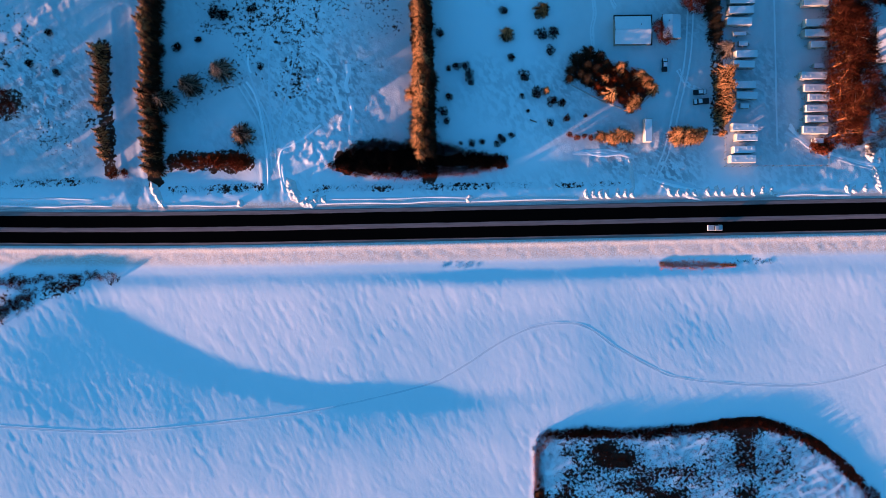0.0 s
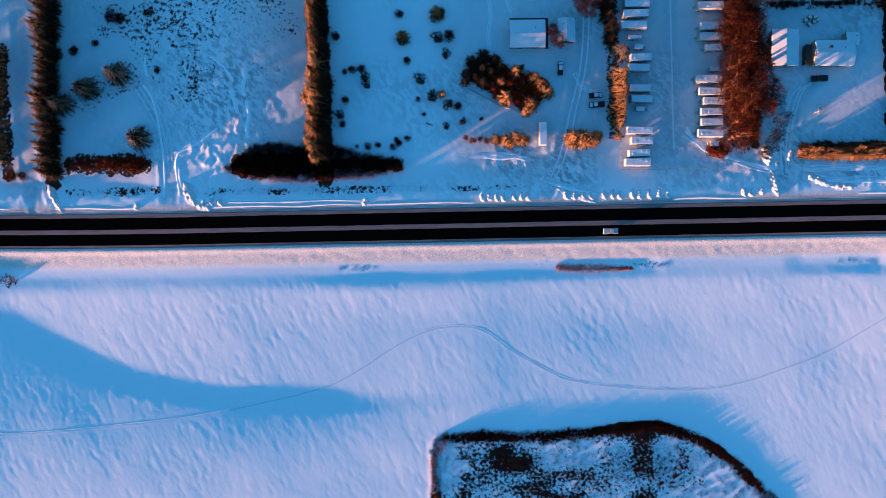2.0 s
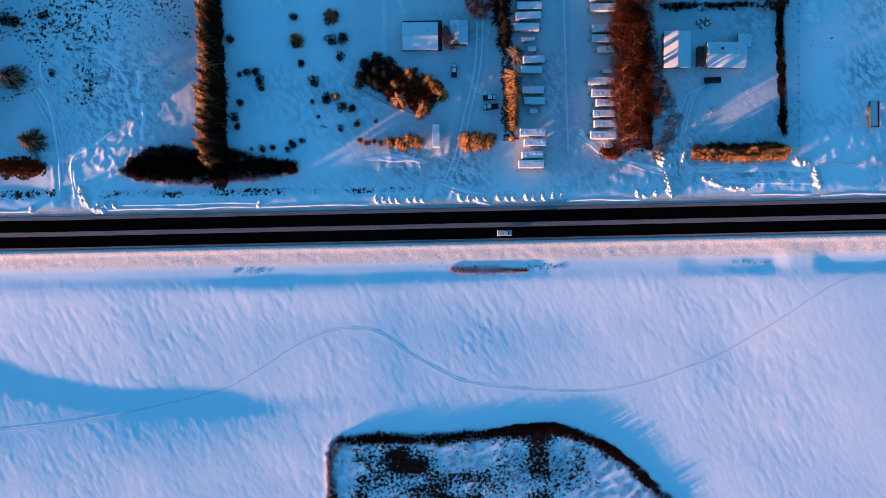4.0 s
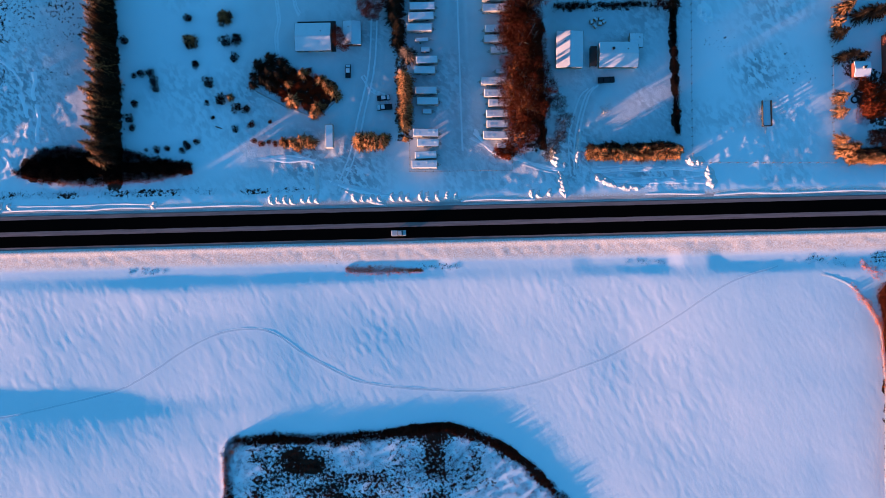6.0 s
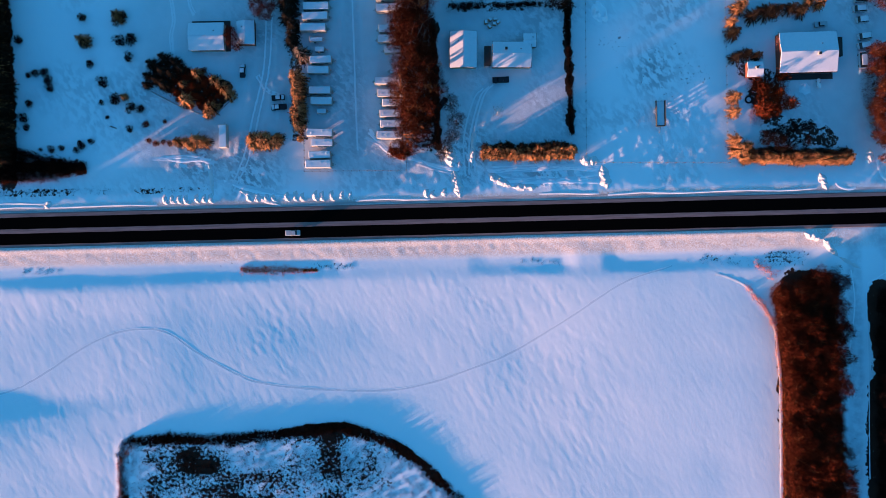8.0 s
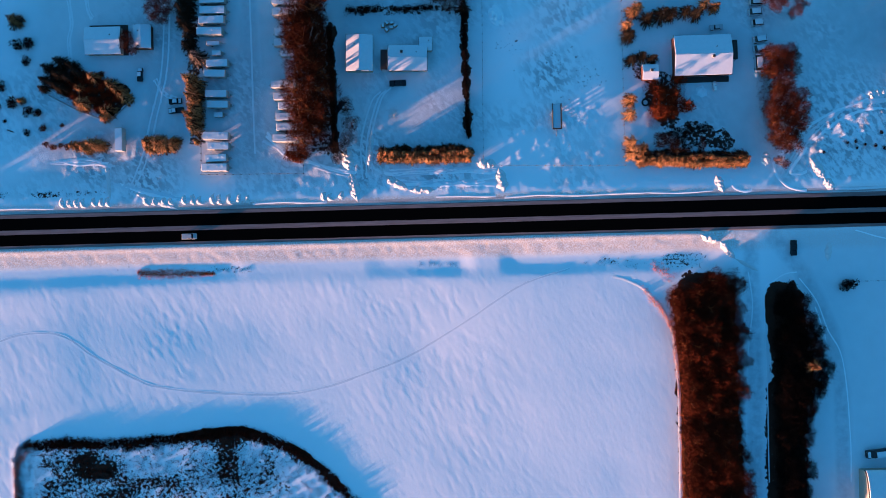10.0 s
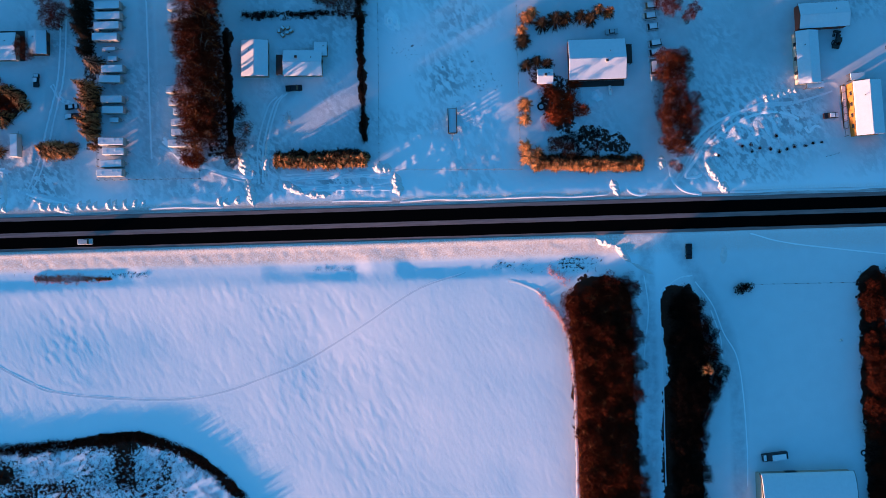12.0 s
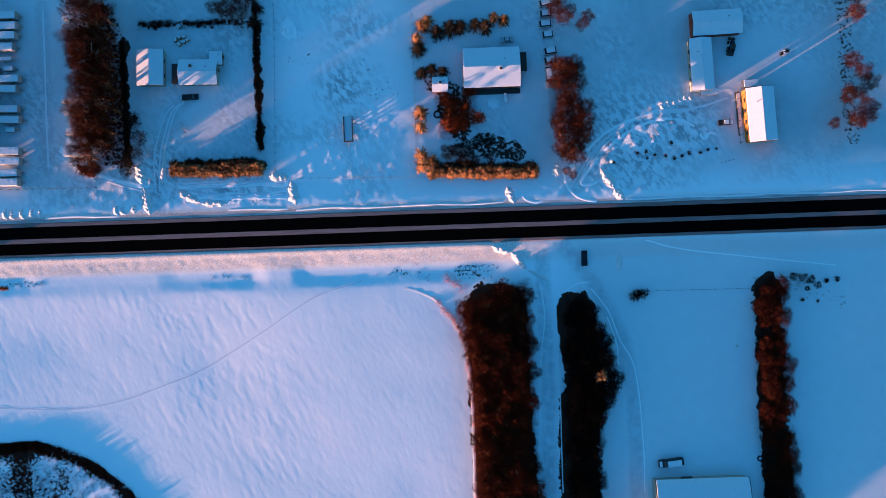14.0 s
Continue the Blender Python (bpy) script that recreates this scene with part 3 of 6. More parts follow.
def make_bare_tree(h, r, seed, mat, bark, label, name="bare_tree", twigs=1500, group="bare trees"):
    """Leafless tree: tapered trunk, forked limbs, a hazy crown of twigs."""
    rng = np.random.default_rng(seed)
    root = thing(name, label, "tree", group)
    part("trunk", rodded((0, 0, -0.1), (0.05 * r, 0.04 * r, h * 0.62), 0.022 * h, 0.009 * h), bark, root)
    bm, chunks = bmesh.new(), []
    for k in range(7):
        a, z0 = 6.283 * k / 7 + rng.uniform(-0.3, 0.3), h * rng.uniform(0.22, 0.6)
        tip = Vector((math.cos(a) * r * rng.uniform(0.55, 0.95), math.sin(a) * r * rng.uniform(0.55, 0.95), z0 + h * rng.uniform(0.18, 0.38)))
        mid = Vector((tip.x * 0.5, tip.y * 0.5, z0 + (tip.z - z0) * 0.6))
        rod(bm, (0, 0, z0), mid, 0.010 * h, 0.006 * h, 5)
        rod(bm, mid, tip, 0.006 * h, 0.002 * h, 5)
        for _ in range(2):
            e = mid + Vector(rng.normal(0, 0.35 * r, 3).tolist()) + Vector((0, 0, 0.12 * h))
            rod(bm, mid, e, 0.005 * h, 0.0015 * h, 4)
        chunks.append(twig_cloud(rng, twigs // 10, tip, (0.42 * r, 0.42 * r, 0.16 * h), 0.30 * r + 0.3, 0.05 + 0.012 * r))
    part("limb", bm, bark, root)
    chunks.append(twig_cloud(rng, twigs * 3 // 10, (0, 0, h * 0.66), (0.85 * r, 0.85 * r, 0.34 * h), 0.35 * r + 0.3, 0.05 + 0.012 * r, 0.8))
    v, f = joined(chunks)
    raw("crown", v.tolist(), f.tolist(), mat, root)
    return root


def make_shrub(h, r, seed, mat, label, name="shrub", twigs=420, group="shrubs"):
    """Many-stemmed bush: stems from the root and a dome of twigs with an uneven outline."""
    rng = np.random.default_rng(seed)
    root = thing(name, label, "shrub", group)
    bm = bmesh.new()
    for k in range(6):
        a = 6.283 * k / 6 + rng.uniform(-0.4, 0.4)
        rod(bm, (0, 0, -0.05), (math.cos(a) * r * 0.55, math.sin(a) * r * 0.55, h * rng.uniform(0.5, 0.8)), 0.03 * h, 0.008 * h, 4)
    part("stem", bm, M_BARK, root)
    chunks = []
    for k in range(5):
        c = rng.normal(0, 0.30 * r, 2)
        chunks.append(twig_cloud(rng, twigs // 5, (c[0], c[1], h * 0.45), (0.62 * r, 0.62 * r, 0.45 * h), 0.38 * r, 0.10 * r + 0.02, 0.5, -0.7))
    v, f = joined(chunks)
    raw("crown", v.tolist(), f.tolist(), mat, root)
    return root


def filled(rng, poly, count, gap):
    """Spots spread over a many-cornered plot, none nearer than gap to another."""
    px, py = [p[0] for p in poly], [p[1] for p in poly]
    spots, tries = [], 0
    while len(spots) < count and tries < 40 * count:
        tries += 1
        x, y = rng.uniform(min(px), max(px)), rng.uniform(min(py), max(py))
        inside = False
        for (x0, y0), (x1, y1) in zip(poly, poly[1:] + poly[:1]):
            if (y0 > y) != (y1 > y) and x < (x1 - x0) * (y - y0) / (y1 - y0) + x0:
                inside = not inside
        if inside and all((x - a) ** 2 + (y - b) ** 2 > gap * gap for a, b in spots):
            spots.append((x, y))
    return spots


PLACED = set()


def put(kind, m_full, m_plain, **tags):
    """First use moves the model itself, later ones copy it."""
    if kind.name in PLACED:
        ob = copy_thing(kind, m_full)
    else:
        PLACED.add(kind.name)
        kind.matrix_basis = m_plain
        ob = kind
    return tagged(ob, **tags)


def grow(kinds, spots, rng, lo=0.85, hi=1.15, **tags):
    for k, (x, y, s) in enumerate(spots):
        kind = kinds[k % len(kinds)]
        turn = rng.uniform(0, 360)
        put(kind, at(x, y, turn, s * rng.uniform(lo, hi)), at(x, y, turn), **tags)


def along(rng, x0, y0, x1, y1, count, s0, s1, jitter=0.5):
    return [(x0 + (x1 - x0) * (k + 0.5) / count + rng.normal(0, jitter), y0 + (y1 - y0) * (k + 0.5) / count + rng.normal(0, jitter), rng.uniform(s0, s1)) for k in range(count)]


rng = np.random.default_rng(11)
SPRUCES = [make_spruce(7.0, 2.7, s, M_NEEDLE, M_SUNBOUGH, "sun-tinted frosted dark green spruce standing in snow") for s in (1, 2, 3)]
# Shaded copies: the shade of back and east rows is put into colour.
DARKSPRUCES = [make_spruce(7.0, 2.7, s, M_NEEDLEDARK, M_SHADEDBOUGH, "dark green spruce toned as if in shade") for s in (4, 5)]
TALLSPRUCES = [make_spruce(14.5, 3.1, s, M_NEEDLE, M_SUNBOUGH, "tall sun-tinted frosted dark green spruce standing in snow", 19) for s in (31, 32, 33)]
TALLDARK = [make_spruce(13.0, 2.9, s, M_NEEDLE, M_SHADEDBOUGH, "tall dark green spruce in the shade", 16) for s in (34, 35)]
MIDSPRUCES = [make_spruce(10.5, 2.6, s, M_NEEDLE, M_SUNBOUGH, "sun-tinted frosted dark green spruce standing in snow", 15) for s in (36, 37)]
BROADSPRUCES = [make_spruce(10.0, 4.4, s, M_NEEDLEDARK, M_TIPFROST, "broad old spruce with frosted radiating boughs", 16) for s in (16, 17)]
BARETREES = [make_bare_tree(7.0, 2.6, s, M_TWIGMID, M_BARK, "leafless red-brown tree in a dense strip of wood") for s in (6, 7, 8)]
DARKTREES = [make_bare_tree(6.5, 2.4, s, M_TWIGDARK, M_BARK, "leafless dark brown tree in a dense strip of wood") for s in (9, 10)]
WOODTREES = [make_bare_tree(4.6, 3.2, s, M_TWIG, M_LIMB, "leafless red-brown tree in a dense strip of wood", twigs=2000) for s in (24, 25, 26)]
WOODMAROON = [make_bare_tree(4.6, 3.0, s, M_TWIGMID, M_BARK, "leafless maroon tree in a field hedge", twigs=2000) for s in (46, 47)]
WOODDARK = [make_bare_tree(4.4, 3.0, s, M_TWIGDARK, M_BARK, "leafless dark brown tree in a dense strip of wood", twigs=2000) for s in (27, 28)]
SHRUBS = [make_shrub(1.6, 1.5, s, M_SHRUB, "leafless red-brown shrub in snow") for s in (12, 13)]
DARKSHRUBS = [make_shrub(1.3, 1.2, s, M_TWIGDARK, "small dark leafless bush poking out of the snow") for s in (14, 15)]

def brush(name, label, spots, height, width, per, mat, seed, blade=0.10, body=0.0, category="weeds", kind="stuff", group="", ragged=0.8, low=1.3, start=0.0):
    """Uncountable twigs or weeds as one heap of blades; body: how high up they still start."""
    r = np.random.default_rng(seed)
    xy = np.repeat(np.array(spots), per, axis=0) + r.normal(0, width, (len(spots) * per, 2))
    z = land(xy[:, 0], xy[:, 1]) - 0.03 + body * (start + (1 - start) * r.uniform(0, 1, len(xy)) ** low) * (1 + ragged * layered(xy[:, 0] / 2.5, xy[:, 1] / 2.5, seed, 2))
    way = np.column_stack([r.normal(0, 0.55, (len(xy), 2)), np.ones(len(xy))])
    v, f = blades(r, np.column_stack([xy, z]), way, height * r.uniform(0.4, 1.2, (len(xy), 1)), blade)
    return tagged(raw(name, v.tolist(), f.tolist(), mat), label, category, group, kind)


def row_of(rng, x0, y0, x1, y1, pitch, spread):
    n = int(math.hypot(x1 - x0, y1 - y0) / pitch)
    return [(x0 + (x1 - x0) * k / n + rng.normal(0, spread), y0 + (y1 - y0) * k / n + rng.normal(0, spread)) for k in range(n + 1)]


# west gardens
grow(MIDSPRUCES, along(rng, -113.0, 73, -113.7, 53, 9, 0.70, 0.82, 0.3), rng, label="sun-tinted frosted spruce in a short clipped-looking row", group="short spruce row")
grow(MIDSPRUCES, along(rng, -113.9, 46.5, -114.4, 36.5, 5, 0.70, 0.82, 0.3), rng, label="sun-tinted frosted spruce in a short clipped-looking row", group="short spruce row")
# Dark copies east, bright copies west paint the two sides of the row.
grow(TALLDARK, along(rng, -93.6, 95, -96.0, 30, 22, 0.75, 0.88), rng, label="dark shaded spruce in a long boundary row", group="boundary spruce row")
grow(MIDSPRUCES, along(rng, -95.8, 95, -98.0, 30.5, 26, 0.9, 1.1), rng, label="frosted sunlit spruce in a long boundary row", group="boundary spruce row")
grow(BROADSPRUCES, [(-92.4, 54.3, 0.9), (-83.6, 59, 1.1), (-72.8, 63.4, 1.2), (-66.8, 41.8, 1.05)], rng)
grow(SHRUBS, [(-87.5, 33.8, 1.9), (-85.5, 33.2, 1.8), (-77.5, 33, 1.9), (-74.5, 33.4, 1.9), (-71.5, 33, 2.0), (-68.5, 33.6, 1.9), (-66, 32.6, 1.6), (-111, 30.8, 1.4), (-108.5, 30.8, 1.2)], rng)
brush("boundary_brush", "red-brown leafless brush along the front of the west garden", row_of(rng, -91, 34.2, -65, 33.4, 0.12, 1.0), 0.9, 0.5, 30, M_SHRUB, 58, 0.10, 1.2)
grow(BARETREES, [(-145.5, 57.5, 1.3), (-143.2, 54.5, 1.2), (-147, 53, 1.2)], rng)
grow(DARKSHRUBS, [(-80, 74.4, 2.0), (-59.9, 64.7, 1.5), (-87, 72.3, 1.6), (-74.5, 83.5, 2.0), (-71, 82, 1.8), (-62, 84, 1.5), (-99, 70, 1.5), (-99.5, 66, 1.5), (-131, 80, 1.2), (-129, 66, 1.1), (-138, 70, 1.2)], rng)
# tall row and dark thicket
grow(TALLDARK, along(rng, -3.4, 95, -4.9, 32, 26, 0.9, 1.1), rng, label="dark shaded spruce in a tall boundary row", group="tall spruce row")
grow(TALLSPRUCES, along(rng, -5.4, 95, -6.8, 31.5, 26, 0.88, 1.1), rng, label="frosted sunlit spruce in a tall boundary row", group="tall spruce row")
grow(SPRUCES, [(-9.5, 53, 0.8)], rng)
THICKET = [(-38, 30.5), (-33, 34), (-28, 38), (-20, 38), (-10, 36), (0, 36), (8, 33), (22, 30), (21, 27.5), (5, 26.2), (-12, 25.8), (-28, 27.2)]
# Redder strip paints the sunlit front of the otherwise dark thicket.
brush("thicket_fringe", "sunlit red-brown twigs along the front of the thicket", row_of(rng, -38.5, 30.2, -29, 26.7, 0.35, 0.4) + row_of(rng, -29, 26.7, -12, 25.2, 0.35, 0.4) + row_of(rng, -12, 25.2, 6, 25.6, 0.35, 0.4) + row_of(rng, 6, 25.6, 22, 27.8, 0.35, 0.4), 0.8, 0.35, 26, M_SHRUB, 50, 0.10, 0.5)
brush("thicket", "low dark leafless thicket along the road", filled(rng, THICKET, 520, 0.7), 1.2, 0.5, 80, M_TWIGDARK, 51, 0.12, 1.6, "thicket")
# orchard of small bushes
BUSHES = [(23, 79.1, 1), (35.7, 78.8, 1.6), (23.1, 71.3, 1.4), (35.3, 71.1, 1.3), (39.8, 71.8, 1.5), (38, 65.4, 1.1), (25, 64.2, 1), (28.9, 57.4, 1.1), (32, 51.2, 1.2), (37.8, 48.5, 1), (41.6, 47.6, 1),
          (27.8, 50.7, .6), (29.8, 45.5, .5), (10.3, 59.1, 1), (8.7, 62.1, .9), (6.2, 61.7, .8), (3.2, 60.9, .7), (10.7, 56.4, .8), (3.4, 52.1, .8), (1.2, 46.8, .9), (1.6, 43.4, .7)]
BUSHES2 = [(10.2, 35.6, .8), (13.7, 35.5, .7), (18.5, 35, .7), (21.1, 36.1, .9), (23.6, 37.7, .6), (20.1, 37.6, .6), (37, 41.2, .7), (0.9, 72.5, 1), (6.5, 35.8, .4)]
grow(DARKSHRUBS, BUSHES + BUSHES2, rng, lo=1.15, hi=1.5, label="small dark leafless bush poking out of the snow", group="garden bushes")
grow(SPRUCES, [(36, 52, 0.5), (23.4, 71.6, 0.35), (35.7, 79, 0.5)], rng)
# planted bed before the first house
grow(SHRUBS, [(x, y, 0.9) for x, y in filled(rng, [(52, 60), (62, 62), (72, 53), (65, 45), (54, 50)], 26, 1.9)], rng, label="leafless red-brown shrub in a planted bed", group="bed shrubs")
brush("bed_floor_brush", "red-brown dry plants filling a planted bed", filled(rng, [(46, 57), (52, 61), (62, 60), (72, 52.5), (65, 45), (54, 49.5)], 420, 0.7), 0.8, 0.5, 26, M_SHRUB, 72, 0.09, 0.5)
grow(DARKSPRUCES, [(46.5, 62, 0.9), (50.5, 64, 0.95), (44.5, 58.5, 0.8), (50, 59.5, 0.9), (54.5, 62.5, 0.9), (47.5, 57, 0.8), (44, 55.5, 0.85), (53, 58.3, 0.9), (50, 55.2, 0.85), (56, 60, 0.85)], rng, label="dark shaded conifer beside the planted bed", group="garden conifers")
grow(SPRUCES, [(61.2, 58.4, 1.05), (56, 55, .8), (57.2, 49.6, 1.05), (67.6, 55.4, 1.0), (69.5, 53.4, 1.0), (71.6, 50.8, .95), (65.6, 46.7, 1.0), (64, 44.6, .7)], rng, label="small sun-tinted frosted spruce in a planted bed", group="bed spruces")
grow(SHRUBS, [(42.2, 42.9, .8), (49.1, 43, .6), (43, 36.6, .8), (45.5, 36.2, .8), (48.5, 36, .7), (50.5, 35.9, .7)], rng)
grow(SPRUCES, [(53.5, 35.8, .95), (56.8, 35.4, .85), (60.0, 36.0, 1.05), (62.7, 35.2, .9), (58, 33.9, .7)], rng)
grow(SPRUCES, along(rng, 77.5, 35.6, 88.5, 35.4, 7, 0.9, 1.1) + along(rng, 79, 33.6, 87, 33.6, 5, 0.75, 0.9), rng, label="sun-tinted frosted spruce in a rounded clump by the drive", group="drive spruces")
grow(BARETREES, [(83, 79, 1.0), (85.5, 76.5, 1.1), (88, 80, 1.1), (73.6, 70.8, 0.9), (75.2, 67.0, 0.85), (84, 83, 1.1)], rng)
grow(BROADSPRUCES, [(96.4, 63.0, 0.85)], rng)
grow(MIDSPRUCES, along(rng, 95.6, 55.5, 94.4, 38, 11, 0.95, 1.2, 0.4) + [(94.5, 35, .5)], rng, label="sunlit spruce between the yard and the drive", group="yard spruces")
grow(DARKSPRUCES, along(rng, 93, 86, 93.2, 66.5, 8, 1.0, 1.2), rng)
# tree strip east of the caravan yard
STRIP = [(130, 85), (139, 85), (139.5, 31), (131, 30), (129.5, 50)]
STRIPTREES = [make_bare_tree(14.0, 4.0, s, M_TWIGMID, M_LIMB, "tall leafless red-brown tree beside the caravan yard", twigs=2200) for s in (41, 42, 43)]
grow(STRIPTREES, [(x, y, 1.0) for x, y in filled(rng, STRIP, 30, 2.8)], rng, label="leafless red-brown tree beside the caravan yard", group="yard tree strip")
brush("strip_floor_brush", "red-brown undergrowth between the yard trees", filled(rng, STRIP, 420, 0.8), 0.9, 0.7, 30, M_TWIGMID, 73, 0.10, 1.6)
BIRCHES = [make_bare_tree(13.0, 3.8, s, M_TWIG, M_BIRCH, "tall leafless birch with pale limbs", "birch_tree", 240, "birches") for s in (21, 22)]
grow(BIRCHES, along(rng, 136, 76, 135.5, 34, 8, 0.9, 1.15, 0.9), rng)
grow(SHRUBS, [(124.6, 29.8, 1.3), (126.6, 28.4, 1.2), (129, 28.2, 1.4), (128, 31, 1.3), (131, 29.5, 1.4)], rng, label="leafless orange-brown shrub at the corner of the yard", group="yard corner shrubs")
GREYTREES = [make_bare_tree(8.0, 2.6, s, M_TWIGDARK, M_BARK, "thin grey leafless tree beside the bungalow drive", twigs=1100) for s in (48, 49)]
grow(GREYTREES, [(145.6, 43.3, 0.8), (147.2, 37.6, 0.9), (145.7, 32.9, 0.8), (143.1, 28.9, 0.9), (141.7, 26.5, 0.7)], rng, group="drive trees")
brush("hedge", "straight dark leafless hedge beside the tree strip", row_of(rng, 141, 71, 140.8, 29.5, 0.4, 0.2), 0.9, 0.45, 90, M_TWIGDARK, 52, 0.10, 2.3, "hedge", "thing", ragged=0.15)
grow(BIRCHES, [(161.3, 40.0, 0.45)], rng)
# The darker back row paints the shaded north side of the hedge.
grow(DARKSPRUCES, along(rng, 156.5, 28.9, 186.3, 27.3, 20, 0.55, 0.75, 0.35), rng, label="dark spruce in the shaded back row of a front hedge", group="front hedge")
grow(SPRUCES, along(rng, 155.4, 25.8, 186.2, 24.4, 25, 0.50, 0.68, 0.35) + along(rng, 155.4, 27.6, 186.2, 26.2, 25, 0.55, 0.78, 0.4), rng, label="sun-tinted frosted spruce in a dense front hedge", group="front hedge")
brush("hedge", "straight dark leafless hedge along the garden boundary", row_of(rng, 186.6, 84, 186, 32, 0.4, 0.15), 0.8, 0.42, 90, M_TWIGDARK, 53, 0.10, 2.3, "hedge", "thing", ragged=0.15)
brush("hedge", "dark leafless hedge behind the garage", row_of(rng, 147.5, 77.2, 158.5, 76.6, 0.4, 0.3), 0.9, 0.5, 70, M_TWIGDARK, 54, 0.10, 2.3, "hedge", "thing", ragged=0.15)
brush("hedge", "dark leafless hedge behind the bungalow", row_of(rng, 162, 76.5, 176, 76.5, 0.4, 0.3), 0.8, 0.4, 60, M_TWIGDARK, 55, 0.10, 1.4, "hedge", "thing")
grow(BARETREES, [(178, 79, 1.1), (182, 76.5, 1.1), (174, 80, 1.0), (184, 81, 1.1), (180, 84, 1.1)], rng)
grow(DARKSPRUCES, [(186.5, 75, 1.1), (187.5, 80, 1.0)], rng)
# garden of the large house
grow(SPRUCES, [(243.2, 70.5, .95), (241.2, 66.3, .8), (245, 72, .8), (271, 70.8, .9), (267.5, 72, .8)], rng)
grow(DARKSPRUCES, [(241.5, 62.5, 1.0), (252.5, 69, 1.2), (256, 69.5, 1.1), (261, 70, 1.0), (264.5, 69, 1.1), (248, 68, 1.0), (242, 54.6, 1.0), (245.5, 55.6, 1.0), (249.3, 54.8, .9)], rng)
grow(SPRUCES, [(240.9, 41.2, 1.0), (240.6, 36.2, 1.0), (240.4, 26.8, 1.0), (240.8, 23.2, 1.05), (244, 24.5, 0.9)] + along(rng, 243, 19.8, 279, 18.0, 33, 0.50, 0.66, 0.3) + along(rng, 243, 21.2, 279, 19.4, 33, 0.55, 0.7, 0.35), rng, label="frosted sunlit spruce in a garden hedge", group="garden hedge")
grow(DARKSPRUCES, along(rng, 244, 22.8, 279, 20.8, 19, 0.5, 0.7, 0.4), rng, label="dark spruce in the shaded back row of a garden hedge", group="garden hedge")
grow(DARKTREES, [(x, y, 0.7) for x, y in filled(rng, [(248.5, 29.6), (263.8, 31.0), (265.7, 23.8), (249.0, 22.9)], 9, 3.0)], rng)
grow(SHRUBS, [(x, y, 1.7) for x, y in filled(rng, [(249.1, 46.8), (260.0, 46.5), (260.1, 39.4), (250.6, 32.3), (248.4, 34.4)], 11, 2.6)], rng, label="leafless red-brown garden tree by the large house", group="house garden trees")
brush("garden_floor_brush", "red-brown dry plants on the garden floor", filled(rng, [(245.8, 47.2), (260.2, 47.3), (259.7, 38.7), (250.6, 31.6), (246.8, 31.8)], 300, 0.7), 0.5, 0.5, 18, M_SHRUB, 71, 0.09, 0.3)
# trees by the farm lane
brush("lane_floor_brush", "red-brown undergrowth beside the farm lane", filled(rng, [(287, 56), (293, 57), (296.5, 45), (295.5, 32), (290, 24), (287, 26), (284.5, 40)], 260, 0.7), 0.8, 0.5, 22, M_TWIG, 76, 0.10, 1.6)
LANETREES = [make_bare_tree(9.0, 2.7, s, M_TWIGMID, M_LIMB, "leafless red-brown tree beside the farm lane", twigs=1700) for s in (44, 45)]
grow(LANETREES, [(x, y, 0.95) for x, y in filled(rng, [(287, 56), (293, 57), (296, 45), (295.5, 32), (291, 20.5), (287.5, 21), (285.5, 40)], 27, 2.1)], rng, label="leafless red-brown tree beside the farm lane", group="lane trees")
grow(LANETREES, [(288.5, 18.3, 0.55), (290.5, 16.8, 0.5)], rng, group="lane trees")
grow(BARETREES, [(288, 73, 0.9), (290.5, 70, 0.9), (293, 72, .8), (297, 67.5, 0.7), (299, 70, 0.7), (289, 76, 1.0)], rng)
grow(BARETREES, [(x, y, 1.0) for x, y in filled(rng, [(382, 90), (392, 90), (391, 55), (384, 50), (382, 30), (392, 22), (393, 45), (390, 52)], 15, 3.2)] + [(379.5, 29, .7)], rng)
# Added out of view to keep the low sun off the west gardens.
brush("west_thicket", "unseen dense thicket added to shade the west gardens", row_of(rng, -180, 0, -174, 60, 0.5, 1.2) + row_of(rng, -173, 68, -170, 98, 0.5, 1.2), 0.8, 0.8, 70, M_TWIGDARK, 75, 0.34, 4.0, "thicket")
# woods south of the road
# Unseen southern ends of both woods are added to shade hall and field.
grow(WOODTREES, [(x, y, 1.05) for x, y in filled(rng, [(251, -23), (273, -18), (272.5, -60), (269, -185), (253, -185), (254, -60), (253, -38)], 120, 3.6)], rng, label="leafless red-brown tree in a dense strip of wood", group="west lane wood")
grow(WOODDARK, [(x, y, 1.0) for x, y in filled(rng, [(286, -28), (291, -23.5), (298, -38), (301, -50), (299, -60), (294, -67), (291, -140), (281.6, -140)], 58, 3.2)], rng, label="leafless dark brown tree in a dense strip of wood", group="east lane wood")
grow(SPRUCES, [(295.4, -50.5, 1.35)], rng, label="lone sunlit spruce rising above dark leafless trees")
grow(WOODMAROON, [(x, y, 0.85) for x, y in filled(rng, [(351, -23), (358, -22), (358.5, -60), (359, -102), (350, -102), (349.8, -60)], 36, 3.0)], rng, label="leafless red-brown tree in a field hedge", group="field hedge")
grow(DARKTREES, [(362, -21.5, .6), (365, -22, .6), (368, -23, .55), (370.5, -25, .45), (367, -26, .4)], rng)
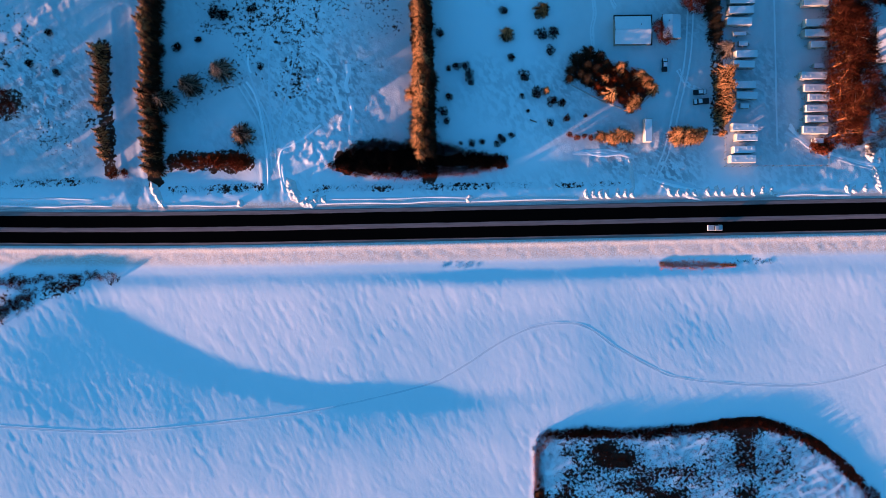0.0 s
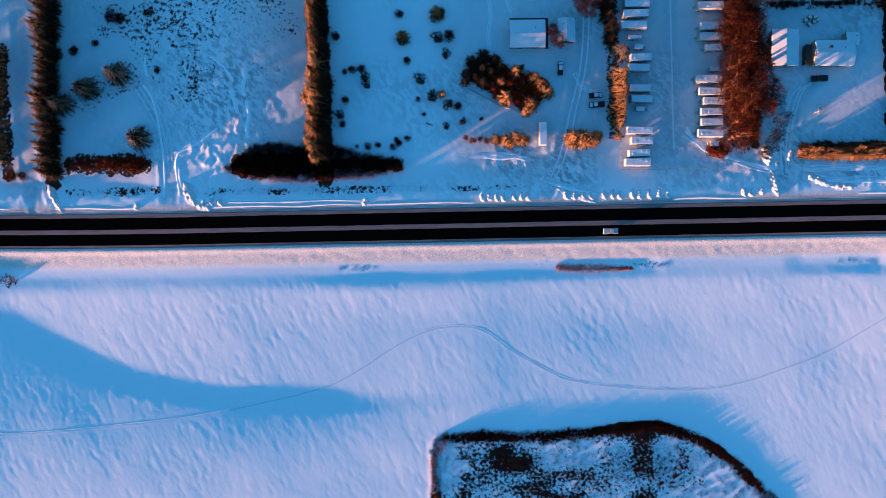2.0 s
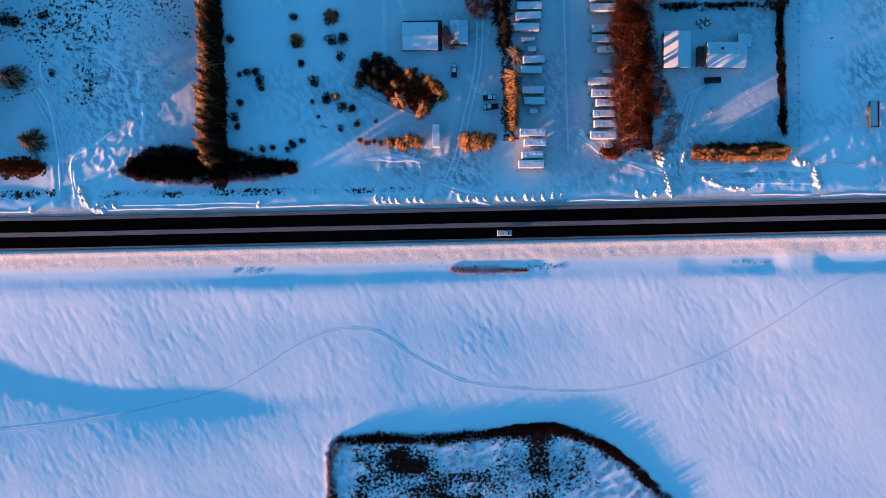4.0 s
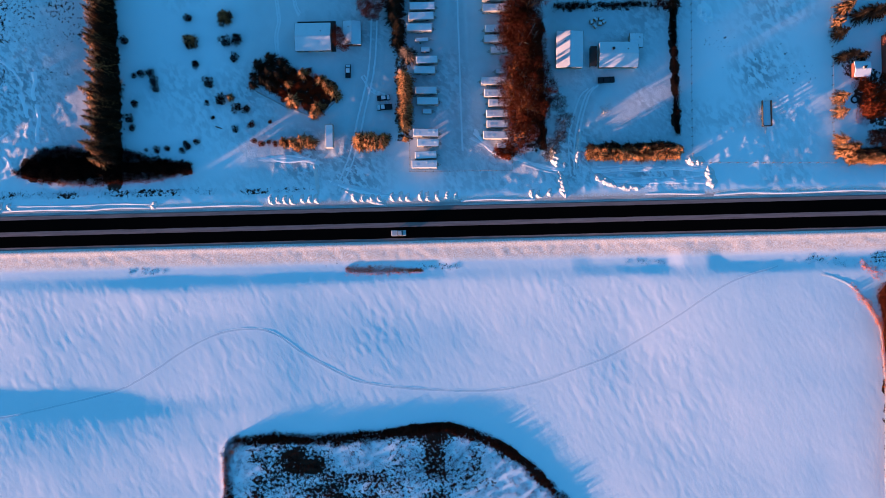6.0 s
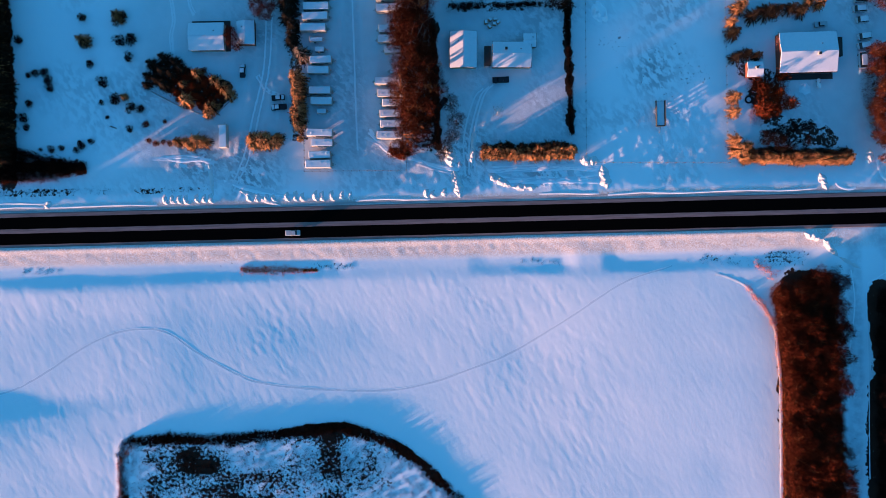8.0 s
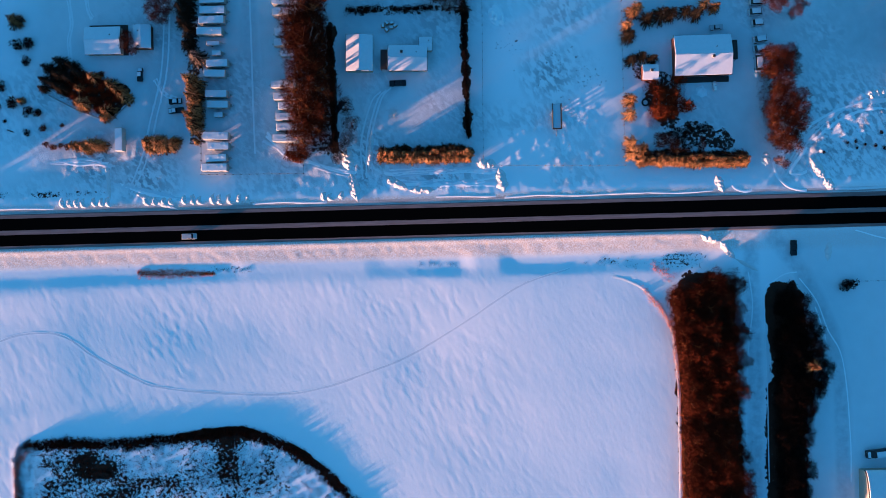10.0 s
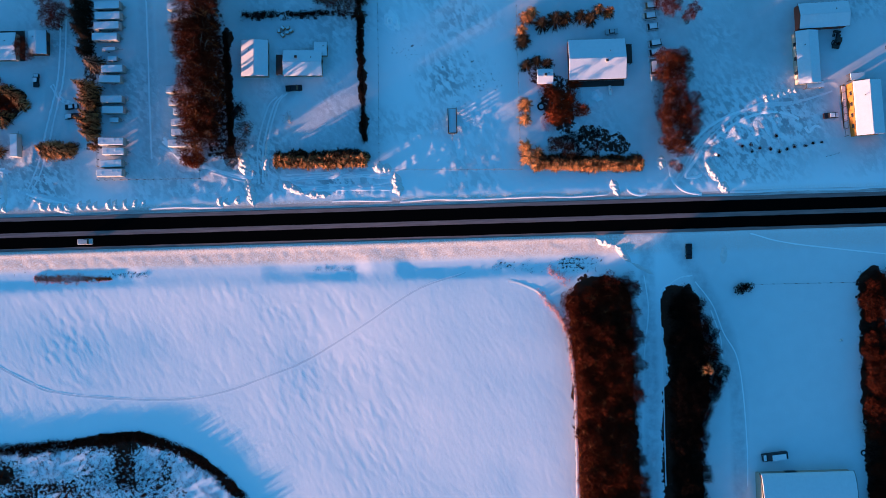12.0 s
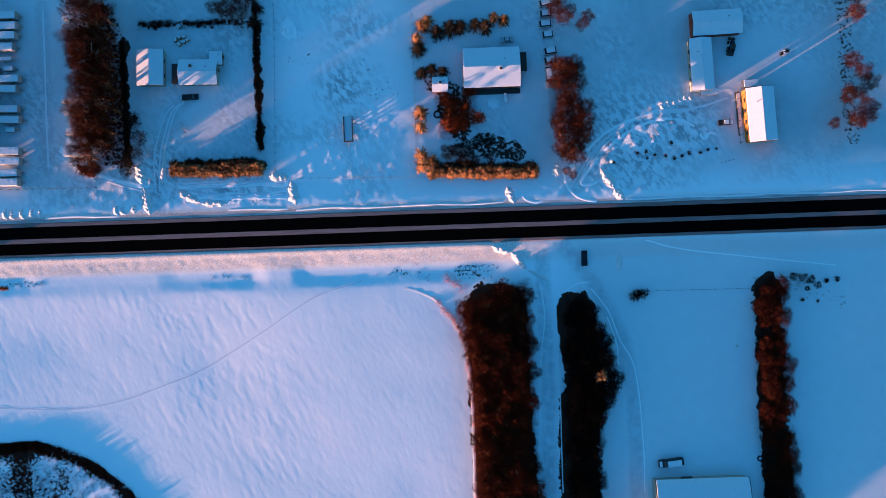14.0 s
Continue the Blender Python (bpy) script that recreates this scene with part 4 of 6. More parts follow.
grow(DARKSHRUBS, [(313.5, 23.0, .5), (316.4, 23.5, .6), (319.4, 22.1, .5), (316.7, 21.2, .4), (322.7, 21.5, .5), (325.9, 20.7, .5), (328.3, 21.4, .5), (331.0, 22.1, .5), (325.0, 25.8, .5), (334.8, 22.1, .45), (337.7, 22.8, .5), (340.5, 23.1, .4), (305.2, 20.6, .55)], rng, label="small young bush planted in a row on trampled snow", group="young bush row")
grow(DARKSHRUBS, [(310.2, -25, 1.6), (312, -24.4, 1.3), (374.5, -24, .7), (378, -23.5, .7), (366, -30, .5), (371, -30.5, .5)], rng)


# ---- loose stuff: weeds, brush ----
def scatter(seed, count, x0, x1, y0, y1, keep):
    r = np.random.default_rng(seed)
    x, y = r.uniform(x0, x1, count * 6), r.uniform(y0, y1, count * 6)
    ok = keep(x, y, r)
    return list(zip(x[ok][:count], y[ok][:count]))


def on_island(x, y, r):
    i = island(x, y)
    clump = layered(x / 14, y / 9, 75, 2)
    return (i > 0.3) & (r.uniform(0, 1, len(x)) < 0.10 + 0.95 * np.exp(-((i - 2.2) / 1.5) ** 2) + 0.9 * np.clip(clump - 0.05, 0, 1) + 0.35 * np.exp(-((x - 100) / 11) ** 2 - ((y + 77) / 4.5) ** 2))


def on_crest(x, y, r):
    i = island(x, y)
    return (i > 0.3) & (i < 3.6 + 1.5 * layered(x / 8, y / 8, 77, 2)) & ((y > -70) | (x > 104)) & (x > 31) & (r.uniform(0, 1, len(x)) < 1 - 0.6 * step(108, 118, x))


brush("island_crest", "tall dark brown leafless brush along the crest of the field island", scatter(30, 1500, 24, 150, -102, -58, on_crest), 0.95, 0.3, 22, M_TWIGMID, 30)
brush("island_brush", "brown and black leafless brush on an overgrown island in the field", scatter(31, 4200, 24, 150, -102, -58, on_island), 0.32, 0.40, 24, M_TWIGDARK, 32)
brush("island_weeds", "red-brown dry weeds among brush on the field island", scatter(33, 3800, 24, 150, -102, -58, on_island), 0.34, 0.4, 22, M_SHRUB, 34)
weed_rng = np.random.default_rng(35)
WEEDS = [(x, -8.3 - 0.055 * (x - 72) + weed_rng.normal(0, 0.75) * (1.05 - ((x - 82) / 16) ** 2)) for x in weed_rng.uniform(72, 98, 620)]
brush("verge_weeds", "dry reddish grass along the sunny ditch edge", WEEDS, 0.34, 0.25, 16, M_GRASS, 35)


def dry(seed, x0, y0, x1, y1, count, spread):
    r = np.random.default_rng(seed)
    t = r.uniform(0, 1, count)
    return list(zip(x0 + (x1 - x0) * t + r.normal(0, spread, count), y0 + (y1 - y0) * t + r.normal(0, spread, count)))


brush("ditch_weeds", "dark weeds poking through snow in the ditches", dry(36, -152, 30, -116, 29, 90, .6) + dry(37, -92, 24.5, -64, 24, 60, .7) + dry(38, -45, 22.8, 30, 20.8, 190, .7) + dry(39, 38, 20, 62, 19.6, 40, .5)
      + dry(40, -2, -4.5, 12, -5.5, 25, .6) + dry(41, 98, -8.4, 110, -9, 25, .5) + dry(42, 225, -12.5, 258, -15, 60, 1.2) + dry(43, 168, -10, 180, -11, 20, .5), 0.17, 0.3, 26, M_TWIGDARK, 44)
brush("corner_brush", "dark brush on the bank at the field corner", dry(45, -156, -16, -141, -8, 120, 1.5) + dry(46, -156, -4.5, -140, -4, 60, .8) + dry(46, -140, -3.4, -112, -4, 70, .7) + dry(47, -138, -7, -125, -6.2, 30, .6), 1.0, 0.4, 26, M_SHRUB, 48, 0.12, 0.5)
# Undergrowth also runs on unseen to the south, added for the same shade.
brush("wood_floor_brush", "tangled dark undergrowth between leafless trees", filled(rng, [(250, -22), (274, -17), (273.5, -60), (270, -150), (253, -150), (253, -60), (252, -38)], 1300, 0.6), 1.0, 0.6, 40, M_TWIG, 49, 0.12, 2.2)
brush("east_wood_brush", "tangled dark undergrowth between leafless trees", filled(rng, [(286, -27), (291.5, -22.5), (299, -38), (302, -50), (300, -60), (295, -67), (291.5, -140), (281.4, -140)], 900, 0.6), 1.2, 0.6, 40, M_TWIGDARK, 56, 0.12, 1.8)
brush("field_hedge_brush", "tangled brown undergrowth in the field hedge", filled(rng, [(350, -22), (359, -21), (359.5, -60), (360, -102), (349, -102), (348.8, -60)], 460, 0.6), 1.1, 0.6, 36, M_TWIGDARK, 57, 0.12, 1.8)


# ---- buildings ----
def gable_house(name, label, x, y, w, d, turn, eave, rise, wall_mat, ridge="x", windows=2, chimney=None, snow_label="snow-covered roof"):
    """House or shed: walls with gables, two roof slopes with a snow layer each, doors and windows."""
    root = thing(name, label, "building", "", pose(x, y, ground_z(x, y) - 0.1, 0, 0, turn + (90 if ridge == "y" else 0)))
    if ridge == "y":
        w, d = d, w
    bm = bmesh.new()
    a, b, t = w / 2 - 0.35, d / 2 - 0.35, eave + rise * (1 - 0.35 / (d / 2))
    pts = [(-a, -b, 0), (a, -b, 0), (a, b, 0), (-a, b, 0), (-a, -b, eave), (a, -b, eave), (a, b, eave), (-a, b, eave), (-a, 0, t), (a, 0, t)]
    vs = [bm.verts.new(p) for p in pts]
    for f in ((0, 1, 5, 4), (2, 3, 7, 6), (1, 2, 6, 9, 5), (3, 0, 4, 8, 7), (3, 2, 1, 0), (4, 5, 9, 8), (6, 7, 8, 9)):
        bm.faces.new([vs[i] for i in f])
    part("wall", bm, wall_mat, root)
    for s in (-1, 1):
        bm = bmesh.new()
        e = (s * d / 2, eave - 0.05)
        bm2 = bmesh.new()
        for target, lo, hi, inset in ((bm, 0.02, 0.14, 0.0), (bm2, 0.145, 0.40, 0.10)):
            q = []
            for z in (lo, hi):
                for px in (-w / 2 + inset, w / 2 - inset):
                    q += [target.verts.new((px, e[0] * (1 - inset / d * 2), e[1] + z)), target.verts.new((px, 0, eave + rise + z))]
            for f in ((0, 1, 3, 2), (4, 6, 7, 5), (0, 2, 6, 4), (1, 5, 7, 3), (0, 4, 5, 1), (2, 3, 7, 6)):
                target.faces.new([q[i] for i in f])
        slope = part("roof", bm, M_TRIM, root, "dark roof edge")
        bmesh.ops.bevel(bm2, geom=list(bm2.edges), offset=0.07, segments=2, affect="EDGES")
        part("roof_snow", bm2, M_ROOFSNOW, slope, snow_label)
    for k in range(windows):
        px = (k + 0.5) / windows * w * 0.8 - w * 0.4
        for s in (-1, 1):
            fr = part("window", boxed(px, s * (b + 0.03), eave * 0.58, 1.3, 0.08, 1.2, 0.02), M_TRIM, root, "dark window frame")
            part("pane", boxed(px, s * (b + 0.075), eave * 0.58, 1.1, 0.02, 1.0), M_GLASS, fr, "dark glass")
    part("door", boxed(a + 0.03, d * 0.12, 1.02, 0.08, 0.95, 2.04, 0.02), M_WOOD, root)
    pipe = part("vent_pipe", rodded((w * 0.22, d * 0.18, eave), (w * 0.22, d * 0.18, eave + rise + 0.35), 0.11, 0.11, 8), M_STEEL, root, "grey vent pipe")
    part("pipe_cap", rodded((w * 0.22, d * 0.18, eave + rise + 0.33), (w * 0.22, d * 0.18, eave + rise + 0.43), 0.2, 0.14, 8), M_TRIM, pipe)
    if chimney:
        cx, cy = chimney
        zc = eave + rise * (1 - abs(cy) / (d / 2))
        ch = part("chimney", boxed(cx, cy, zc + 0.5, 0.7, 0.7, 1.5, 0.03), M_STONE, root, "brick chimney")
        part("chimney_cap", boxed(cx, cy, zc + 1.29, 0.85, 0.85, 0.10, 0.02), M_TRIM, ch)
    return root


gable_house("house", "small house with a snow-covered gable roof in the garden", 65.3, 70.3, 12.2, 9.4, -2, 2.5, 0.8, M_WALL)
gable_house("shed", "small garden shed with a snow-covered roof", 78.4, 71.0, 6.2, 8.2, -2, 2.3, 0.7, M_WOOD, "y", windows=1)
gable_house("garage", "long garage with snow-covered gable roof by the hedge", 150.9, 61.7, 9.2, 12.4, -3, 2.6, 0.8, M_WALL, "y")
gable_house("house", "white-roofed bungalow beside a garage and a parked car", 167, 59.1, 13.2, 8.7, -3, 2.7, 1.2, M_WALL, chimney=(-2.0, 1.6))
gable_house("annex", "small snow-roofed annex behind the bungalow", 173.2, 63.6, 4.6, 4.8, -3, 2.4, 0.6, M_WALL, windows=1)
gable_house("house", "large house with a broad snow-covered gable roof and chimney", 265.7, 54.8, 19.4, 13.6, -1.2, 2.7, 1.2, M_WALLRED, windows=4, chimney=(2.9, -1.0))
gable_house("shed", "small square shed with a snow-covered roof", 248, 50.1, 5.6, 5.3, -2, 2.3, 0.6, M_WALLRED, windows=1, chimney=(0.1, 0.3))
gable_house("barn", "wide farm shed with a snow-covered gable roof", 342.4, 65.4, 17, 8.6, 0.5, 3.0, 1.0, M_WALLRED, windows=3)
gable_house("barn", "narrow farm shed with a snow-covered gable roof", 336.5, 51.6, 7.8, 18, 0.5, 2.8, 1.0, M_WALL, "y", windows=3)
gable_house("farmhouse", "sunlit farmhouse with pale yellow walls and snowy gable roof", 354.9, 33.3, 9.6, 18.4, 1.2, 3.8, 1.3, M_WALLPALE, "y", windows=4)


def arched_hall():
    """Farm hall with a barrel roof under snow."""
    x, y, w, d = 326.5, -100.0, 31.5, 26.5
    root = thing("hall", "large hall with a curved snow-covered roof", "building", "", pose(x, y, ground_z(x, y) - 0.1, 0, 0, -1.5))
    arc = [(-d / 2 * math.cos(math.pi * k / 32), 3.2 + 2.4 * math.sin(math.pi * k / 32)) for k in range(33)]
    bm = bmesh.new()
    rows = [[bm.verts.new((s * (w / 2 - 0.3), p * 0.97, z)) for p, z in [(-d / 2, 0)] + arc + [(d / 2, 0)]] for s in (-1, 1)]
    for r in rows:
        bm.faces.new(r)
    for i in range(len(rows[0]) - 1):
        bm.faces.new((rows[0][i], rows[0][i + 1], rows[1][i + 1], rows[1][i]))
    part("wall", bm, M_WALL, root, "pale sheet walls")
    for nm, lo, hi, inset, mat in (("roof", 0.03, 0.15, 0.0, M_TRIM), ("roof_snow", 0.16, 0.42, 0.35, M_ROOFSNOW)):
        bm = bmesh.new()
        ring = []
        for s in (-1, 1):
            for z in (lo, hi):
                ring.append([bm.verts.new((s * (w / 2 - inset), p * 1.01, q + z)) for p, q in arc])
        for i in range(32):
            for a, b in ((0, 1), (1, 3), (3, 2), (2, 0)):
                bm.faces.new((ring[a][i], ring[a][i + 1], ring[b][i + 1], ring[b][i]))
        for i in (0, 32):
            bm.faces.new((ring[0][i], ring[1][i], ring[3][i], ring[2][i]))
        part(nm, bm, mat, root, "dark roof edge" if nm == "roof" else "snow-covered barrel roof")
    door = part("door", boxed(-4, d / 2 * 0.97 + 0.05, 1.6, 4.0, 0.12, 3.2, 0.03), M_TRIM, root, "dark sliding door")
    part("door_handle", boxed(-2.3, d / 2 * 0.97 + 0.14, 1.2, 0.08, 0.06, 0.5), M_STEEL, door)


arched_hall()


# ---- vehicles ----
def wheels(root, xs, half, r, width=0.2):
    for x in xs:
        for s in (-1, 1):
            w = part("wheel", rodded((x, s * (half - width), r), (x, s * half, r), r, r, 14), M_RUBBER, root, "black tyre")
            part("rim", rodded((x, s * (half - 0.02), r), (x, s * (half + 0.012), r), r * 0.55, r * 0.5, 10), M_STEEL, w)


def caravan(name, label, length, width, height, group, m, box_front=False):
    """Travel trailer under snow: shell, snow cap, roof hatches, windows, door, drawbar, wheels."""
    root = thing(name, label, "caravan", group, m)
    part("shell", boxed(0, 0, 0.5 + height / 2 - 0.25, length, width, height - 0.5, 0.18, 3), M_RV, root, smooth=False)
    bm = boxed(0, 0, height + 0.08, length - 0.25, width - 0.22, 0.22, 0.09, 2)
    snow = part("roof_snow", bm, M_ROOFSNOW, root, "layer of snow on the roof")
    for fx in (-0.3, 0.12, 0.33):
        part("roof_hatch", boxed(fx * length, 0.12 * width * (1 if fx > 0 else -1), height + 0.19, 0.62, 0.62, 0.08, 0.03), M_ROOFSNOW, root, "snowed-over roof hatch")
    for s in (-1, 1):
        for fx in (-0.28, 0.24):
            part("window", boxed(fx * length, s * (width / 2 + 0.005), height * 0.62, 1.1, 0.03, 0.6, 0.01), M_GLASS, root, "dark window")
    part("door", boxed(0.02 * length, -width / 2 - 0.006, height * 0.52, 0.62, 0.03, 1.75, 0.01), M_RV, root)
    bar = bmesh.new()
    for s in (-1, 1):
        rod(bar, (length / 2 - 0.1, s * 0.55, 0.5), (length / 2 + 1.15, 0, 0.5), 0.06)
    hitch = part("drawbar", bar, M_STEEL, root, "steel drawbar")
    part("gas_box", boxed(length / 2 + 0.32, 0, 0.75, 0.5, 0.9, 0.5, 0.06, 2), M_RV, root)
    wheels(root, (-0.45, 0.45) if length > 6.5 else (0.0,), width / 2 - 0.05, 0.34)
    return root


CARAVANS = {}


def park(kind, x, y, turn):
    key, length, width, height, label = kind
    m = pose(x, y, ground_z(x, y) - 0.06, 0, 0, turn)
    if key not in CARAVANS:
        CARAVANS[key] = caravan("travel_trailer", label, length, width, height, "parked caravans", m)
    else:
        copy_thing(CARAVANS[key], m)


LONG = ("long", 8.6, 2.6, 2.9, "long white travel trailer under snow in the yard")
MEDIUM = ("medium", 7.3, 2.5, 2.8, "white travel trailer with a snowy roof in the yard")
SHORT = ("short", 5.6, 2.3, 2.6, "short white travel trailer with a snowy roof in the yard")
TINY = ("tiny", 3.2, 1.8, 1.5, "small snow-covered utility trailer in the yard")
for kind, x, y in ((LONG, 102.3, 82.3), (LONG, 102.3, 78.8), (LONG, 101.8, 75.5), (LONG, 101, 71.7), (TINY, 102.6, 64.6), (MEDIUM, 103, 60.8), (MEDIUM, 102, 57.4), (MEDIUM, 102.2, 50.6), (MEDIUM, 102.5, 47), (TINY, 102.2, 43.8),
                   (LONG, 101.4, 36.4), (MEDIUM, 102, 33), (MEDIUM, 101, 29), (LONG, 100.4, 25.9)):
    park(kind, x, y, -2 + 2.0 * math.sin(x * 7 + y))
for kind, x, y in ((LONG, 126.8, 80.5), (LONG, 126.7, 76.9), (LONG, 127.2, 70), (LONG, 126.7, 66.6), (SHORT, 127.2, 62.9), (TINY, 127.5, 56), (LONG, 125, 52.5), (LONG, 125.8, 48.3), (MEDIUM, 126.5, 45.1), (MEDIUM, 125.5, 41.6), (MEDIUM, 125.5, 38.1), (LONG, 124.8, 34.4), (TINY, 126.6, 31)):
    park(kind, x, y, 178 + 2.0 * math.sin(x * 5 + y))


def car(name, label, m, paint, length=4.5, width=1.8, height=1.45, cabin=(0.02, 0.46), snowy=False):
    """Car from a loft: body with bonnet and boot, glasshouse, roof, lamps, wheels, mirrors."""
    root = thing(name, label, "car", "", m)
    L, W, H = length / 2, width / 2, height
    part("body", boxed(0, 0, 0.28 + (H * 0.62 - 0.28) / 2, length, width, H * 0.62 - 0.28, 0.16, 3), paint, root)
    c0, half = cabin[0] * length, cabin[1] * length / 2
    bm = bmesh.new()
    z0, z1 = H * 0.60, H * 0.97
    lo = [bm.verts.new((c0 + sx * half, sy * (W - 0.10), z0)) for sx, sy in ((-1, -1), (1, -1), (1, 1), (-1, 1))]
    hi = [bm.verts.new((c0 - 0.08 + sx * half * 0.68, sy * (W - 0.30), z1)) for sx, sy in ((-1, -1), (1, -1), (1, 1), (-1, 1))]
    for i in range(4):
        bm.faces.new((lo[i], lo[(i + 1) % 4], hi[(i + 1) % 4], hi[i]))
    bm.faces.new(hi)
    bm.faces.new(lo[::-1])
    part("glasshouse", bm, M_GLASS, root, "dark windows all round")
    part("roof", boxed(c0 - 0.08, 0, z1 + 0.03, half * 1.42, (W - 0.27) * 2, 0.09, 0.04, 2), M_ROOFSNOW if snowy else paint, root)
    if snowy:
        part("bonnet_snow", boxed(L - 0.62, 0, H * 0.62 + 0.03, 0.95, width * 0.8, 0.1, 0.045, 2), M_ROOFSNOW, root, "snow on the bonnet")
    for s in (-1, 1):
        part("headlight", boxed(L - 0.04, s * W * 0.66, H * 0.45, 0.12, 0.34, 0.14, 0.03), M_LAMP, root)
        part("tail_light", boxed(-L + 0.04, s * W * 0.70, H * 0.5, 0.12, 0.26, 0.16, 0.03), M_REDLAMP, root)
        part("mirror", boxed(c0 + half * 0.75, s * (W + 0.07), H * 0.66, 0.12, 0.18, 0.13, 0.03), paint, root)
    wheels(root, (-L * 0.60, L * 0.62), W + 0.01, 0.32)
    return root


def on_ground(x, y, turn, z=None):
    return pose(x, y, (ground_z(x, y) if z is None else z) - 0.02, 0, 0, turn)


car("pickup", "grey pickup with dark windows driving on the asphalt road", on_ground(90.5, float(road_middle(90.5)) - 2.7, -1.5, 0.64 + float(level(90.5))), M_CARGREY, 5.0, 1.9, 1.6, (0.10, 0.36))
car("car", "dark parked car beside the first house", on_ground(76.2, 58.8, 86), M_CARDARK, 4.6, 1.8, 1.5, snowy=True)
car("car", "dark parked car with snow on its roof", on_ground(87.7, 49.2, 2), M_CARDARK, 4.4, 1.8, 1.5, snowy=True)
car("pickup", "dark parked pickup with snow on its roof", on_ground(87.9, 46.0, 182), M_CARDARK, 5.2, 1.9, 1.7, (0.12, 0.34), snowy=True)
car("car", "black car parked in front of the bungalow", on_ground(163.1, 51.4, 0), M_CARDARK, 5.6, 2.0, 1.5)
car("car", "black car standing at the lane mouth", on_ground(293, -11.3, 88), M_CARDARK, 5.2, 2.0, 1.5)
car("car", "dark car parked beside the farmhouse", on_ground(344.2, 31.9, 2), M_CARDARK, 5.0, 1.9, 1.6, snowy=True)
car("van", "long dark van with snowy roof parked before the hall", on_ground(317.8, -81.6, 184), M_CARDARK, 8.4, 2.5, 2.6, (-0.08, 0.78), snowy=True)
car("car", "dark car parked in the back garden", on_ground(143.0, 44.5, 50), M_CARDARK, 4.3, 1.8, 1.5)


def box_truck():
    root = thing("box_van", "white box trailer standing by the hedge", "trailer", "", on_ground(69.1, 36.9, 88))
    part("box", boxed(0, 0, 1.75, 7.8, 2.5, 2.5, 0.08, 2), M_RV, root)
    part("roof_snow", boxed(-0.1, 0, 3.08, 7.5, 2.3, 0.2, 0.08, 2), M_ROOFSNOW, root, "snow on the roof")
    part("chassis", boxed(0, 0, 0.42, 7.6, 1.2, 0.2, 0.02), M_STEEL, root)
    bar = rodded((3.8, 0, 0.45), (5.1, 0, 0.45), 0.07)
    part("drawbar", bar, M_STEEL, root)
    wheels(root, (-1.2, -0.3), 1.2, 0.4)


box_truck()


def stock_trailer():
    """Open flatbed with plank sides, snow on the bed."""
    root = thing("farm_trailer", "long dark-sided farm trailer with snow on its bed", "trailer", "", on_ground(216.1, 37.2, 88.6))
    part("bed", boxed(0, 0, 0.85, 8.4, 2.9, 0.16, 0.02), M_WOOD, root)
    part("bed_snow", boxed(0, 0, 1.05, 8.1, 2.6, 0.24, 0.08, 2), M_ROOFSNOW, root, "snow on the bed")
    for s in (-1, 1):
        side = part("side_board", boxed(0, s * 1.5, 1.35, 8.6, 0.09, 0.95, 0.02), M_TRIM, root, "dark plank side")
        for k in range(5):
            part("stake", boxed(-4 + 2 * k, s * 1.57, 1.3, 0.1, 0.06, 1.1), M_WOOD, side)
    part("tailboard", boxed(-4.35, 0, 1.2, 0.09, 2.9, 0.7, 0.02), M_TRIM, root)
    part("drawbar", rodded((-4.3, 0, 0.7), (-6.6, 0.2, 0.45), 0.08), M_STEEL, root)
    wheels(root, (-1.6, 1.6), 1.4, 0.42)


stock_trailer()


def boat():
    root = thing("boat", "small boat under a snowy cover on its trailer", "boat", "", on_ground(101.8, 68.0, -2))
    bm = bmesh.new()
    outline = [(-2.6, -0.95), (0.8, -0.95), (2.2, -0.55), (3.1, 0), (2.2, 0.55), (0.8, 0.95), (-2.6, 0.95)]
    lo, mid, hi = ([bm.verts.new((x * k, y * k * w, z)) for x, y in outline] for k, w, z in ((0.85, 0.5, 0.5), (1, 1, 1.15), (0.9, 0.75, 1.45)))
    for a, b in ((lo, mid), (mid, hi)):
        for i in range(7):
            bm.faces.new((a[i], a[(i + 1) % 7], b[(i + 1) % 7], b[i]))
    bm.faces.new(lo[::-1])
    bm.faces.new(hi)
    part("hull", bm, M_RV, root)
    part("cover_snow", boxed(-0.2, 0, 1.52, 4.2, 1.2, 0.16, 0.07, 2), M_ROOFSNOW, root, "snow on the cover")
    part("drawbar", rodded((1.5, 0, 0.5), (4.0, 0, 0.45), 0.06), M_STEEL, root)
    wheels(root, (-0.8,), 0.95, 0.3)


boat()


def tractor():
    root = thing("tractor", "dark tractor parked between the farm sheds", "tractor", "", on_ground(347.6, 57.3, 80))
    part("hood", boxed(1.3, 0, 1.15, 1.9, 0.85, 0.8, 0.1, 2), M_CARDARK, root)
    part("cab", boxed(-0.4, 0, 1.75, 1.5, 1.5, 1.7, 0.12, 2), M_GLASS, root)
    part("cab_roof", boxed(-0.4, 0, 2.66, 1.7, 1.7, 0.12, 0.05), M_TRIM, root)
    part("loader_frame", boxed(3.0, 0, 0.6, 0.7, 2.3, 0.7, 0.06), M_TRIM, root)
    part("implement", boxed(-2.2, 0, 0.8, 1.2, 2.2, 0.9, 0.06), M_TRIM, root)
    for x, r in ((-0.9, 0.85), (1.7, 0.55)):
        for s in (-1, 1):
            w = part("wheel", rodded((x, s * 0.75, r), (x, s * 1.15, r), r, r, 16), M_RUBBER, root)
            part("rim", rodded((x, s * 1.14, r), (x, s * 1.17, r), r * 0.5, r * 0.5, 10), M_STEEL, w)


